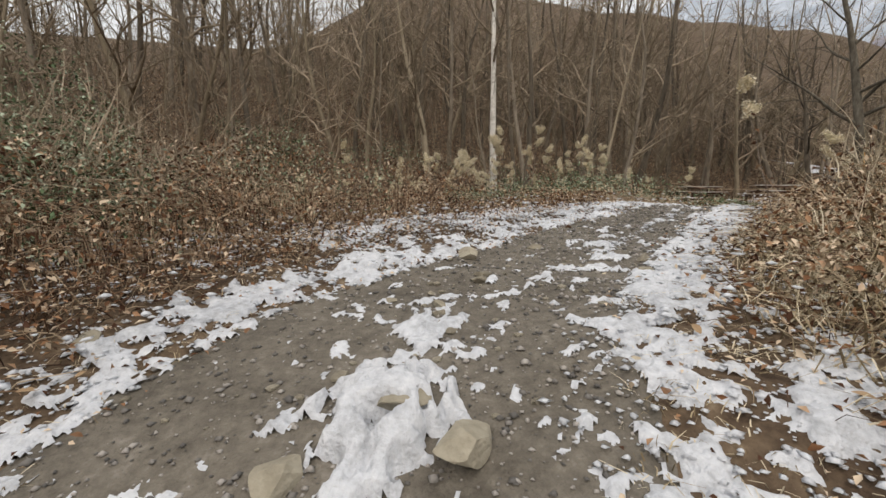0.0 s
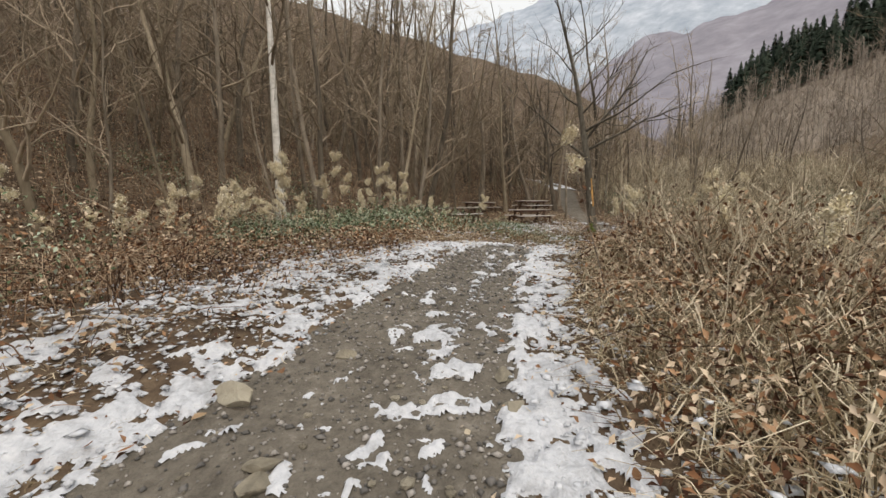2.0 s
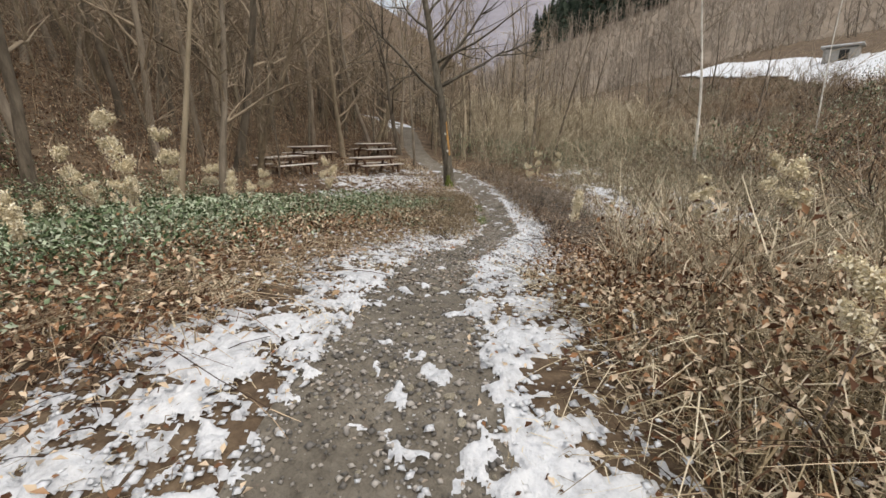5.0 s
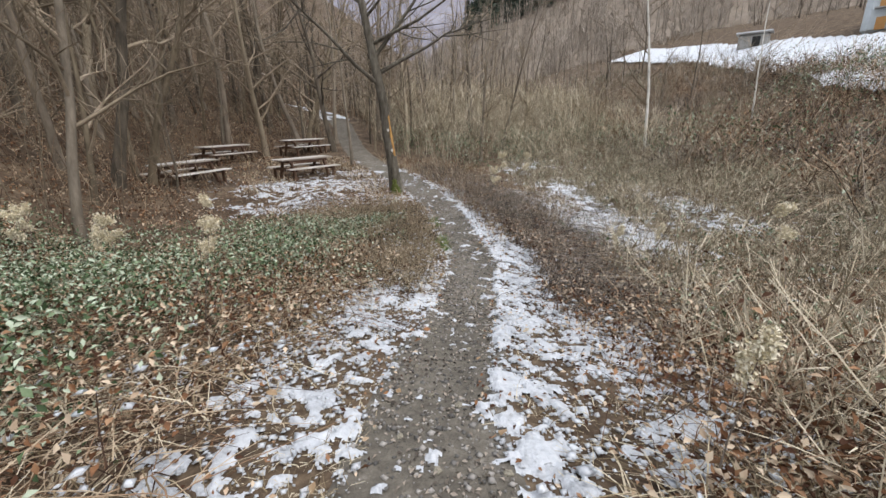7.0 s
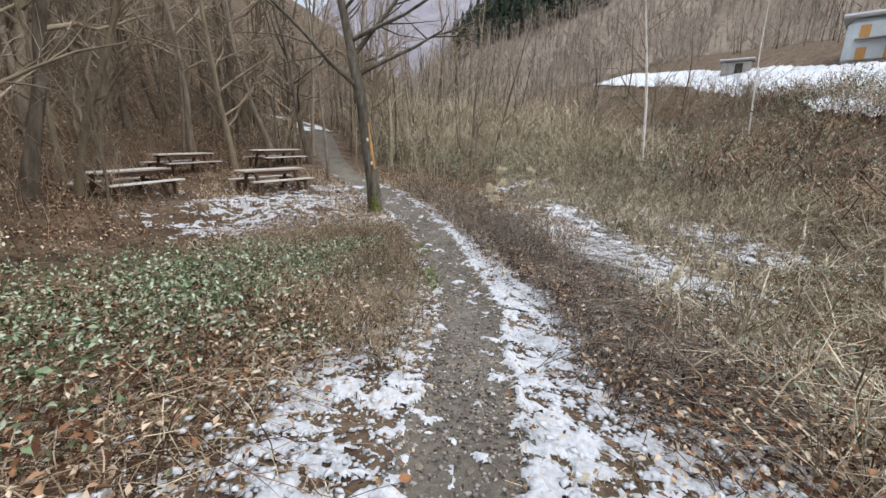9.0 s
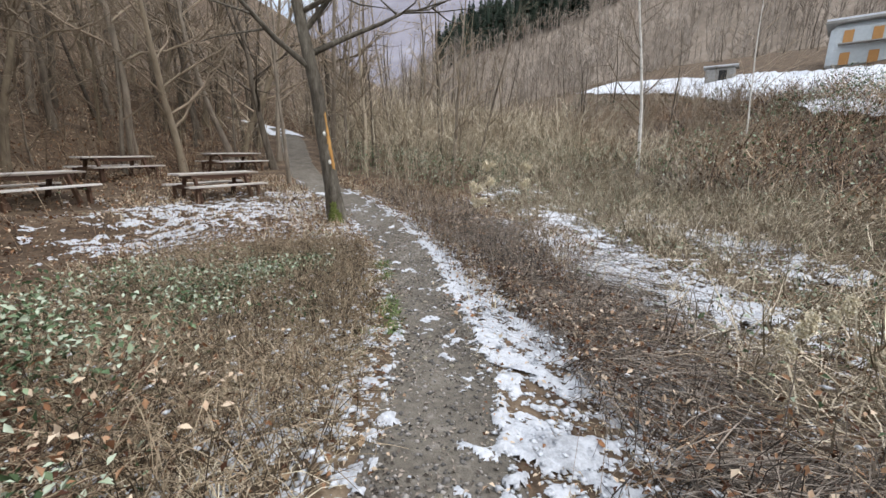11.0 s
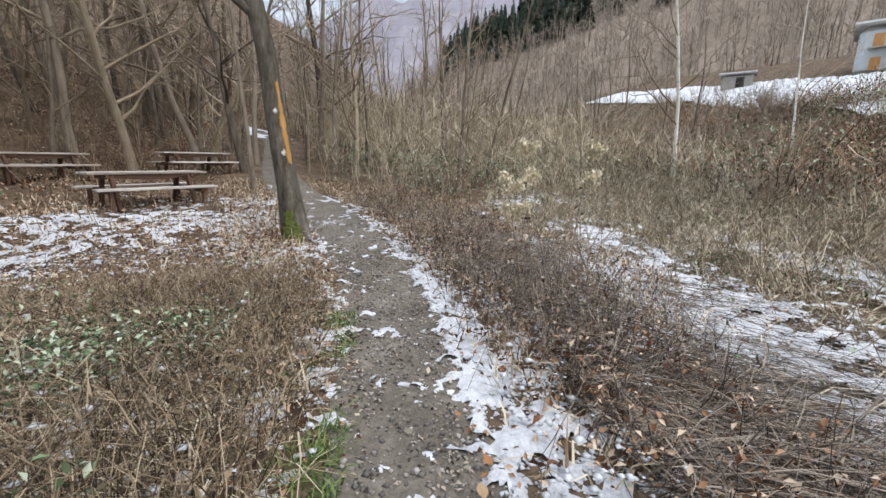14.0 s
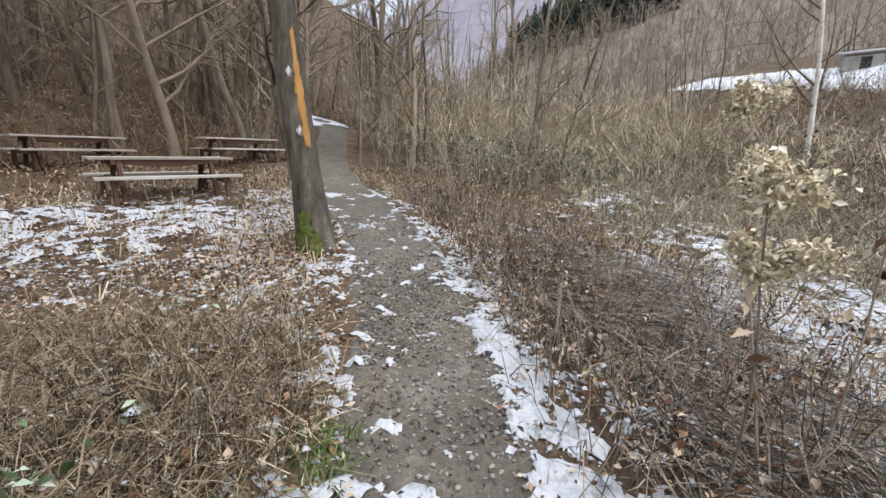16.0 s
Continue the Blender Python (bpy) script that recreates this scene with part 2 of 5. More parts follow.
def spline(p, per=10):
    p = np.vstack([2 * p[0] - p[1], p, 2 * p[-1] - p[-2]])
    out = []
    for i in range(1, len(p) - 2):
        t = np.linspace(0, 1, per, endpoint=False)[:, None]
        out.append(.5 * (2 * p[i] + (p[i + 1] - p[i - 1]) * t + (2 * p[i - 1] - 5 * p[i] + 4 * p[i + 1] - p[i + 2]) * t ** 2
                         + (3 * p[i] - p[i - 1] - 3 * p[i + 1] + p[i + 2]) * t ** 3))
    return np.vstack(out + [p[-2:-1]])


LINE = spline(WAY)
STEP = np.linalg.norm(np.diff(LINE[:, :2], axis=0), axis=1)
RUN = np.concatenate([[0], np.cumsum(STEP)])
RUN -= RUN[20]  # nought where the walk begins
DIRS = np.gradient(LINE[:, :2], RUN, axis=0)
DIRS /= np.linalg.norm(DIRS, axis=1, keepdims=True)


def along_way(x, y):
    """For places: metres along the path, metres to its left, its height and its half width there."""
    x, y = np.asarray(x, float).ravel(), np.asarray(y, float).ravel()
    s, w, z, hw = (np.empty(len(x)) for _ in range(4))
    for i in range(0, len(x), 20000):
        q = slice(i, i + 20000)
        dx, dy = x[q, None] - LINE[None, :, 0], y[q, None] - LINE[None, :, 1]
        k = (dx * dx + dy * dy).argmin(1)
        r = np.arange(len(k))
        ex, ey = dx[r, k], dy[r, k]
        t = ex * DIRS[k, 0] + ey * DIRS[k, 1]
        s[q] = RUN[k] + t
        side = DIRS[k, 0] * ey - DIRS[k, 1] * ex
        w[q] = np.sign(side) * np.hypot(ex, ey)
        z[q] = np.interp(s[q], RUN, LINE[:, 2])
        hw[q] = np.interp(s[q], RUN, LINE[:, 3])
    return s, w, z, hw


def far_land(x, y):
    """The valley at large: wooded hill on one hand, terrace and meadow on the other."""
    u = (x + 10) * -.457 + (y - 4) * .89
    a = (x - 8) * .88 + (y - 8.4) * .47
    v = (x - 8) * .47 - (y - 8.4) * .88
    floor = .35 + .085 * np.clip(a - 16, 0, 150) + .04 * np.clip(a - 50, 0, 100)
    hill = .43 * (np.hypot(np.clip(u - 1.5, 0, 99), 2) - 2)
    hill = hill + .33 * np.clip(u - 20, 0, 99) * smooth(-8, 12, a)
    cap = 17.5 + 17 * smooth(-8, 22, a)
    hill = cap - np.log1p(np.exp((cap - hill) * .7)) / .7
    bank = 4.0 * smooth(11, 31, v) + .3 * np.clip(v - 31, 0, 24) + .14 * np.clip(v - 55, 0, 200)
    behind = smooth(4, 30, -a) * 1.5
    return floor + np.where(u > 0, hill, 0) + np.where(v > 0, bank, 0) * smooth(-14, 12, a) - behind - .55 * np.exp(-((v - 5) / 3.2) ** 2) * smooth(-4, 4, a)


def land(x, y):
    shape = np.shape(x)
    x, y = np.asarray(x, float).ravel(), np.asarray(y, float).ravel()
    s, w, z, hw = along_way(x, y)
    d = np.abs(w)
    out = np.clip(d - hw, 0, None)
    near = z + np.where(w > 0, .16 * out * smooth(9, 3, s) + .05 * out, (.02 - .1 * smooth(8, 13, s)) * out)
    k = np.exp(-(out / 4.5) ** 2)
    g = near * k + far_land(x, y) * (1 - k)
    lawn = smooth(1.25, .75, np.hypot((x - 15.8) / 6.2, (y - 21.2) / 5.0)) * (1 - k)
    g = g * (1 - lawn) + (.72 + .03 * (y - 20)) * lawn
    g += (fnoise(x * .6, y * .6, 3) - .5) * .35 * smooth(.5, 4, out) + (fnoise(x * 3, y * 3, 3) - .5) * .09 * smooth(.05, .7, out)
    g -= .07 * smooth(.03, -.12, d - hw)
    return g.reshape(shape)


def path_height(x, y):
    s, w, z, hw = along_way(x, y)
    e = np.abs(w) / hw
    return z - .02 + .03 * (np.clip(e, 0, 1.4) ** 2) + (fnoise(x * 3, y * 3, 2) - .5) * .05 - .6 * np.clip(e - 1.06, 0, 1) * hw


def ground_axis(centre, near, far, n):
    t = np.linspace(-1, 1, n)
    lin = np.clip(np.abs(t) / .78, 0, 1) * near
    tail = np.clip((np.abs(t) - .78) / .22, 0, 1)
    return centre + np.sign(t) * (lin + (far - near) * tail ** 2.6)


gx, gy = ground_axis(12, 30, 1500, 350), ground_axis(12, 27, 1500, 330)
GX, GY = np.meshgrid(gx, gy, indexing="ij")
GZ = land(GX, GY)
nx, ny = GX.shape
idx = np.arange(nx * ny).reshape(nx, ny)
quads = np.stack([idx[:-1, :-1], idx[1:, :-1], idx[1:, 1:], idx[:-1, 1:]], -1).reshape(-1, 4)
ground = new("ground", mesh_from("ground", np.stack([GX, GY, GZ], -1).reshape(-1, 3), [quads], M_EARTH, smooth=True))
tagged(ground, "brown leaf-littered earth of a wooded winter valley", "ground", kind="structure")

# footpath
ss = np.arange(-6, 46, .07)
ww = np.linspace(-1.35, 1.35, 41)
cx, cy = np.interp(ss, RUN, LINE[:, 0]), np.interp(ss, RUN, LINE[:, 1])
tx, ty = np.interp(ss, RUN, DIRS[:, 0]), np.interp(ss, RUN, DIRS[:, 1])
half = np.interp(ss, RUN, LINE[:, 3])
rag = .8 + .45 * fnoise(ss[:, None] * 1.3, np.sign(ww)[None, :] * 9 + 0 * ss[:, None], 3)
off = ww[None, :] * half[:, None] * rag
PX, PY = cx[:, None] - ty[:, None] * off, cy[:, None] + tx[:, None] * off
PZ = path_height(PX.ravel(), PY.ravel()).reshape(PX.shape)
edge = np.abs(ww)[None, :] > 1.3
PZ = np.where(edge, PZ - .12, PZ)
idx = np.arange(PX.size).reshape(PX.shape)
quads = np.stack([idx[:-1, :-1], idx[1:, :-1], idx[1:, 1:], idx[:-1, 1:]], -1).reshape(-1, 4)
path = new("path", mesh_from("path", np.stack([PX, PY, PZ], -1).reshape(-1, 3), [quads], M_PATH, smooth=True))
tagged(path, "grey-brown trodden gravel footpath with damp mud", "path", kind="structure")


def laid(x, y):
    """The height of the ground sheet itself, between its vertices."""
    i = np.clip(np.searchsorted(gx, x) - 1, 0, len(gx) - 2)
    j = np.clip(np.searchsorted(gy, y) - 1, 0, len(gy) - 2)
    fx, fy = (x - gx[i]) / (gx[i + 1] - gx[i]), (y - gy[j]) / (gy[j + 1] - gy[j])
    return (GZ[i, j] * (1 - fx) + GZ[i + 1, j] * fx) * (1 - fy) + (GZ[i, j + 1] * (1 - fx) + GZ[i + 1, j + 1] * fx) * fy


def surface(x, y):
    """The height of whatever one would tread on."""
    x, y = np.asarray(x, float), np.asarray(y, float)
    return np.maximum(laid(x, y), path_height(x.ravel(), y.ravel()).reshape(x.shape))


# ---- snow ----
def snow_chance(x, y):
    """How far snow covers the ground at a place, 0 to 1."""
    s, w, z, hw = along_way(x, y)
    o = np.abs(w) - hw
    left, right = w > 0, w <= 0
    c = np.zeros(len(s))
    band = smooth(-.14, .06, o) * smooth(.8 + .5 * (fnoise(s * .9, w * 0, 2) - .5), .25, o)
    c = np.where(right, band * (.63 + .06 * smooth(3, 1, s) - .06 * smooth(8, 10, s) - .1 * smooth(16.5, 18.5, s) - .14 * smooth(19, 24, s)), band * (.57 + .1 * smooth(4.5, 3, s) - .12 * smooth(8, 12, s) - .26 * smooth(13, 16, s)))
    # the shoulder of the crest
    c = np.maximum(c, left * smooth(-.05, .15, o) * smooth(1.55, 1.0, o) * smooth(5.6, 6.4, s) * smooth(8.6, 7.6, s) * .56)
    patch = smooth(.2, .6, o)
    c = np.maximum(c, patch * left * smooth(2.6, 1.0, o) * smooth(2.6, 3.8, s) * smooth(8.5, 6, s) * .42)
    c = np.maximum(c, patch * right * smooth(2.6, 1.2, o) * smooth(4.5, 2.5, s) * .57)
    c = np.maximum(c, patch * right * smooth(2.4, .9, o) * smooth(9, 10, s) * smooth(20, 17, s) * .42)
    c = np.maximum(c, patch * left * smooth(1.6, .7, o) * smooth(8, 9.5, s) * smooth(17, 14, s) * .4)
    mid = np.exp(-((w + .12) / .3) ** 2) * smooth(8.3, 6, s) * .36
    c = np.maximum(c, mid)
    c = np.maximum(c, .85 * np.exp(-(((x + .22) / .36) ** 2 + ((y - 1.75) / .36) ** 2)))
    c = np.maximum(c, .8 * np.exp(-(((x + .05) / .25) ** 2 + ((y - 2.5) / .5) ** 2)))
    c = np.maximum(c, .5 * np.exp(-(((x - .9) / .5) ** 2 + ((y - 1.6) / .7) ** 2)))
    # round the picnic tables
    c = np.maximum(c, .55 * np.exp(-(((x - 13.4) / 3.0) ** 2 + ((y - 17.2) / 2.1) ** 2) ** 2))
    c = np.maximum(c, .7 * np.exp(-(((x - 16.7) / 1.2) ** 2 + ((y - 18.0) / .9) ** 2)))
    # patches in the rough field
    a = (x - 8) * .88 + (y - 8.4) * .47
    v = (x - 8) * .47 - (y - 8.4) * .88
    c = np.maximum(c, .74 * right * smooth(1.5, 2.1, o) * smooth(5.0, 4.0, o) * smooth(15, 16.5, s) * smooth(24, 21, s))
    c = np.maximum(c, .74 * np.exp(-((v - 3.5) / 1.0) ** 2) * smooth(3.5, 5, a) * smooth(15, 11, a))
    c = np.maximum(c, .5 * np.exp(-(((x - 14.4) / 2.6) ** 2 + ((y - 18.4) / 1.2) ** 2)))
    c = np.maximum(c, .5 * np.exp(-((v - 6.8) / .9) ** 2) * smooth(4, 6, a) * smooth(14, 9, a))
    c = np.maximum(c, .5 * np.exp(-(((x - 24) / 2) ** 2 + ((y - 13.6) / .8) ** 2)))
    return c


def ragged(x, y, grain):
    """Noise of turned octaves with warped edges, for broken snow."""
    wx = x + .1 * (vnoise(x * 6 + 3.3, y * 6) - .5)
    wy = y + .1 * (vnoise(x * 6 + 41, y * 6 + 9) - .5)
    total, amp, norm = 0.0, 1.0, 0.0
    for o in range(3):
        c, s = math.cos(.9 * o + .4), math.sin(.9 * o + .4)
        g = grain * 1.9 ** o
        total = total + amp * vnoise((c * wx - s * wy) * g + 7.7 * o, (s * wx + c * wy) * g + 3.1 * o)
        norm += amp
        amp *= .7
    return total / norm


def snow_sheet(name, X, Y, label, grain=9.5, deep=.028):
    x, y = X.ravel(), Y.ravel()
    n = .74 * ragged(x, y, grain * .85) + .26 * fnoise(x * grain * .22 + 9, y * grain * .22, 3)
    n = (n - .5) * 3.1 + .5
    m = snow_chance(x, y) * 1.12 - n
    mound = .13 * np.exp(-(((x + .25) / .3) ** 2 + ((y - 1.7) / .3) ** 2))
    full = smooth(0, .45, m)
    h = np.where(m > 0, deep * full, m * .12) + full * (.03 * (ragged(x + 5, y, 9) - .5) + mound)
    z = surface(x, y) + .004 + h
    keep = m.reshape(X.shape) > -.1
    k4 = keep[:-1, :-1] & keep[1:, :-1] & keep[1:, 1:] & keep[:-1, 1:]
    idx = np.arange(X.size).reshape(X.shape)
    q = np.stack([idx[:-1, :-1], idx[1:, :-1], idx[1:, 1:], idx[:-1, 1:]], -1)[k4]
    used, inv = np.unique(q, return_inverse=True)
    v = np.stack([x, y, z], -1)[used]
    ob = new(name, mesh_from(name, v, [inv.reshape(-1, 4)], M_OLDSNOW, smooth=True))
    return tagged(ob, label, "snow", kind="stuff")


def strip(s0, s1, ds, w0, w1, dw):
    s, w = np.arange(s0, s1, ds), np.arange(w0, w1, dw)
    x, y = np.interp(s, RUN, LINE[:, 0]), np.interp(s, RUN, LINE[:, 1])
    a, b = np.interp(s, RUN, DIRS[:, 0]), np.interp(s, RUN, DIRS[:, 1])
    return x[:, None] - b[:, None] * w, y[:, None] + a[:, None] * w


snow_sheet("snow_patch", *strip(-1.5, 9.03, .016, -3.0, 4.4, .016), "thin trampled snow lying along the path edges")
snow_sheet("snow_patch", *strip(9, 25, .018, -2.4, 2.0, .018), "thin old snow lying along the path edges")
snow_sheet("snow_patch", *np.meshgrid(np.arange(9.8, 19, .035), np.arange(14.0, 20.8, .035), indexing="ij"), "thin patchy snow on the grass round picnic tables", 8.5, .018)
snow_sheet("snow_patch", *np.meshgrid(np.arange(10.5, 27, .045), np.arange(2, 15, .045), indexing="ij"), "thin snow between dry stalks in the field", 7)

# the snow-covered meadow on the terrace, and the snowy track up through the wood
mx, my = np.meshgrid(np.arange(24, 130, .7), np.arange(-60, 50, .7), indexing="ij")
ma, mv = (mx - 8) * .88 + (my - 8.4) * .47, (mx - 8) * .47 - (my - 8.4) * .88
mk = (mv > 16.5 + .26 * np.clip(ma, 0, 60) + 3 * fnoise(mx * .12, my * .12, 3)) & (mv < 42 + 2.5 * fnoise(mx * .1, my * .1, 2)) & (ma > -20) & (ma < 104)
idx = np.arange(mx.size).reshape(mx.shape)
k4 = mk[:-1, :-1] & mk[1:, :-1] & mk[1:, 1:] & mk[:-1, 1:]
mq = np.stack([idx[:-1, :-1], idx[1:, :-1], idx[1:, 1:], idx[:-1, 1:]], -1)[k4]
mz = laid(mx, my) + .3 + .1 * fnoise(mx * .8, my * .8, 3)
used, inv = np.unique(mq, return_inverse=True)
meadow = new("snow_field", mesh_from("snow_field", np.stack([mx, my, mz], -1).reshape(-1, 3)[used], [inv.reshape(-1, 4)], M_SNOW, smooth=True))
tagged(meadow, "smooth snow-covered meadow on the far terrace", "snow", kind="stuff")
sx, sy = strip(42, 64, .12, -1.1, 1.1, .12)
sk = fnoise(sx * 1.4, sy * 1.4, 3) + .25 * (np.abs(np.linspace(-1, 1, sx.shape[1]))[None, :]) > .46
sz = surface(sx, sy) + np.where(sk, .05, -.03)
idx = np.arange(sx.size).reshape(sx.shape)
k4 = sk[:-1, :-1] & sk[1:, :-1] & sk[1:, 1:] & sk[:-1, 1:]
sq = np.stack([idx[:-1, :-1], idx[1:, :-1], idx[1:, 1:], idx[:-1, 1:]], -1)[k4]
used, inv = np.unique(sq, return_inverse=True)
track = new("snow_patch", mesh_from("snow_patch", np.stack([sx, sy, sz], -1).reshape(-1, 3)[used], [inv.reshape(-1, 4)], M_SNOW, smooth=True))
tagged(track, "broken snow on the track climbing through the wood", "snow", kind="stuff")


# ---- trees ----
def limb(start, way, length, r0, r1, k, r, bend=.12, lift=.0):
    """One bending limb: its points and radii."""
    p, d = [np.array(start, float)], np.array(way, float)
    for i in range(k - 1):
        d = d + r.normal(size=3) * bend + [0, 0, lift]
        d /= np.linalg.norm(d)
        p.append(p[-1] + d * length / (k - 1))
    return np.array(p), np.linspace(r0, r1, k)


def tree_shape(seed, height, r0, limbs=12, first=.35, lean=(0, 0), reach=.28, twigs=5, fine=3, bend=.05, up=.6):
    """The trunk and the crown of a bare tree, as (vertices, faces)."""
    r = np.random.default_rng(seed)
    tp, tr = limb((0, 0, -.15), (lean[0], lean[1], 1), height, r0, r0 * .12, 12, r, bend)
    tr[0] *= 1.35
    trunk = tubes(tp[None], tr[None], 9)
    pieces = []
    for i in range(limbs):
        f = first + (1 - first) * (i + r.random()) / limbs * .97
        j = min(10, int(f * 11))
        q = tp[j] + (tp[j + 1] - tp[j]) * (f * 11 - j)
        az = r.random() * 2 * np.pi
        w = np.array([np.cos(az), np.sin(az), up + r.random() * .6])
        w /= np.linalg.norm(w)
        ln = height * reach * (1.25 - .9 * (f - first) / (1 - first)) * r.uniform(.6, 1.2)
        lr = max(.006, r0 * (1 - f) * .5 + .006)
        lp, lrad = limb(q, w, ln, lr, .004, 6, r, .16, .05)
        pieces.append(tubes(lp[None], lrad[None], 4))
        for _ in range(twigs):
            g = r.uniform(.2, .98) * 5
            j2 = min(4, int(g))
            q2 = lp[j2] + (lp[j2 + 1] - lp[j2]) * (g - j2)
            w2 = w + r.normal(size=3) * .6
            w2 /= np.linalg.norm(w2)
            sp, sr = limb(q2, w2, ln * r.uniform(.25, .55), lr * .4 + .002, .002, 4, r, .2, .04)
            pieces.append(tubes(sp[None], sr[None], 3))
            for _ in range(fine):
                q3 = sp[r.integers(1, 4)]
                w3 = w2 + r.normal(size=3) * .7
                w3 /= np.linalg.norm(w3)
                fp, fr = limb(q3, w3, ln * r.uniform(.1, .25), .0035, .0015, 3, r, .2)
                pieces.append(blades(fp[None], fr[None], i))
    v, fs = joined(*pieces)
    return trunk, (v, fs)


def make_tree(name, shape, bark, label, group="", category="tree", twig=None):
    trunk, (cv, cf) = shape
    root = new(name)
    tagged(root, label, category, group)
    part("trunk", mesh_from("trunk", trunk[0], [trunk[1]], bark, smooth=True), root)
    tagged(part("crown", mesh_from("crown", cv, cf, twig or M_TWIG), root), kind="stuff")
    return root


def put_on(ob, x, y, turn=0, scale=1.0, sink=.0, tilt=(0, 0)):
    ob.location = (x, y, float(surface(np.array([x]), np.array([y]))[0]) - sink)
    ob.rotation_euler = (radians(tilt[0]), radians(tilt[1]), radians(turn))
    ob.scale = (scale,) * 3
    return ob


# ---- picnic tables ----
def picnic_table():
    L = 2.2
    root = new("picnic_table")
    tagged(root, "dark wooden picnic table with snow-dusted planks", "picnic table", "tables on the grass")

    def plank(name, at, size, material, label="", turn=None):
        return part(name, bm_mesh(name, boxes([(at, size, turn)]), material), root, label)

    for i in range(4):
        plank("tabletop_plank", (0, -.285 + .19 * i, .745), (L, .17, .045), M_WOODTOP, "pale frosted plank")
    for side in (-1, 1):
        for i in range(2):
            plank("bench_plank", (0, side * (.63 + .15 * i), .44), (L, .135, .045), M_WOODTOP, "pale frosted plank")
    for e in (-.78, .78):
        plank("crossbeam", (e, 0, .385), (.07, 1.62, .11), M_WOOD)
        plank("top_bearer", (e, 0, .68), (.07, .74, .09), M_WOOD)
        for side in (-1, 1):
            plank("leg", (e - .072 * np.sign(e), side * .42, .36), (.07, .12, .8), M_WOOD, turn=Matrix.Rotation(radians(23 * side), 3, "X"))
            plank("post", (e + .071 * np.sign(e), side * .69, .2), (.07, .12, .44), M_WOOD)
    for side in (-1, 1):
        bm = bmesh.new()
        n = 10
        prev = None
        for i in range(n + 1):
            t = -1 + 2 * i / n
            low = .60 + .075 * t * t
            ring = [bm.verts.new((t * .74, side * .31 + dy, zz)) for dy, zz in ((-.02, low), (.02, low), (.02, .718), (-.02, .718))]
            if prev:
                for a in range(4):
                    bm.faces.new((prev[a], prev[(a + 1) % 4], ring[(a + 1) % 4], ring[a]))
            else:
                bm.faces.new(ring[::-1])
            prev = ring
        bm.faces.new(prev)
        part("apron", bm_mesh("apron", bm, M_WOOD), root, "arched dark side board")
    return root


table = picnic_table()
put_on(table, 15.05, 19.3, -9, sink=.01)
for x, y, turn in ((14.85, 24.1, 4), (18.9, 23.7, -4), (11.45, 20.9, 12)):
    copy_thing(table, Matrix.Translation((x, y, float(land(np.array([x]), np.array([y]))[0]) + .01)) @ Matrix.Rotation(radians(turn), 4, "Z"))


# ---- the single trees that stand out ----
def solid(shape_obj, x, y, turn=0, tilt=(0, 0)):
    return put_on(shape_obj, x, y, turn, tilt=tilt)


TREE_XY = (14.88, 14.68)
big = make_tree("roadside_tree", tree_shape(11, 11.5, .195, 15, .27, (-.02, .075), .34, 7, 4, .035), M_OLDBARK,
                "grey-barked bare tree with an orange bark wound", twig=M_OLDBARK)
solid(big, *TREE_XY)


def trunk_patch(name, material, z0, z1, az, wide, taper, lift, label, rough=.0):
    """A patch that hugs the trunk of the roadside tree, thickened along its normal."""
    me = [c for c in big.children if c.name.startswith("trunk")][0].data
    co = np.array([v.co[:] for v in me.vertices]).reshape(12, 9, 3)
    mid = co.mean(1)
    rad = np.linalg.norm(co - mid[:, None], axis=2).mean(1)
    zs, ts = np.linspace(z0, z1, 22), np.linspace(-1, 1, 9)
    r = np.random.default_rng(5)
    v = []
    for z in zs:
        f = (z - z0) / (z1 - z0)
        c = np.array([np.interp(z, mid[:, 2], mid[:, i]) for i in range(2)])
        rr = np.interp(z, mid[:, 2], rad)
        half_w = wide * taper(f) * (1 + .25 * r.normal())
        for t in ts:
            a = az + t * half_w
            q = rr * 1.0 + lift * (1 - t ** 4) + rough * r.random() - .006 * (abs(t) == 1)
            v.append((c[0] + q * math.cos(a), c[1] + q * math.sin(a), z + .02 * r.normal()))
    idx = np.arange(len(v)).reshape(22, 9)
    q = np.stack([idx[:-1, :-1], idx[:-1, 1:], idx[1:, 1:], idx[1:, :-1]], -1).reshape(-1, 4)
    return part(name, mesh_from(name, np.array(v), [q], material, smooth=True), big, label)


trunk_patch("bark_wound", M_SCAR, 1.25, 2.5, -1.75, .3, lambda f: .35 + .65 * math.sin(math.pi * min(1, .25 + f * .72)), .014, "bare orange wood where bark is torn", .004)
trunk_patch("moss", M_MOSS, -.1, .5, -2.6, 1.0, lambda f: 1.05 - .75 * f, .03, "yellow-green moss at the foot", .02)
for z, az in ((1.42, -2.15), (2.05, -2.3)):
    trunk_patch("paint_mark", M_PAINT, z - .035, z + .035, az, .2, lambda f: math.sin(math.pi * (.1 + .8 * f)), .008, "round white paint mark")

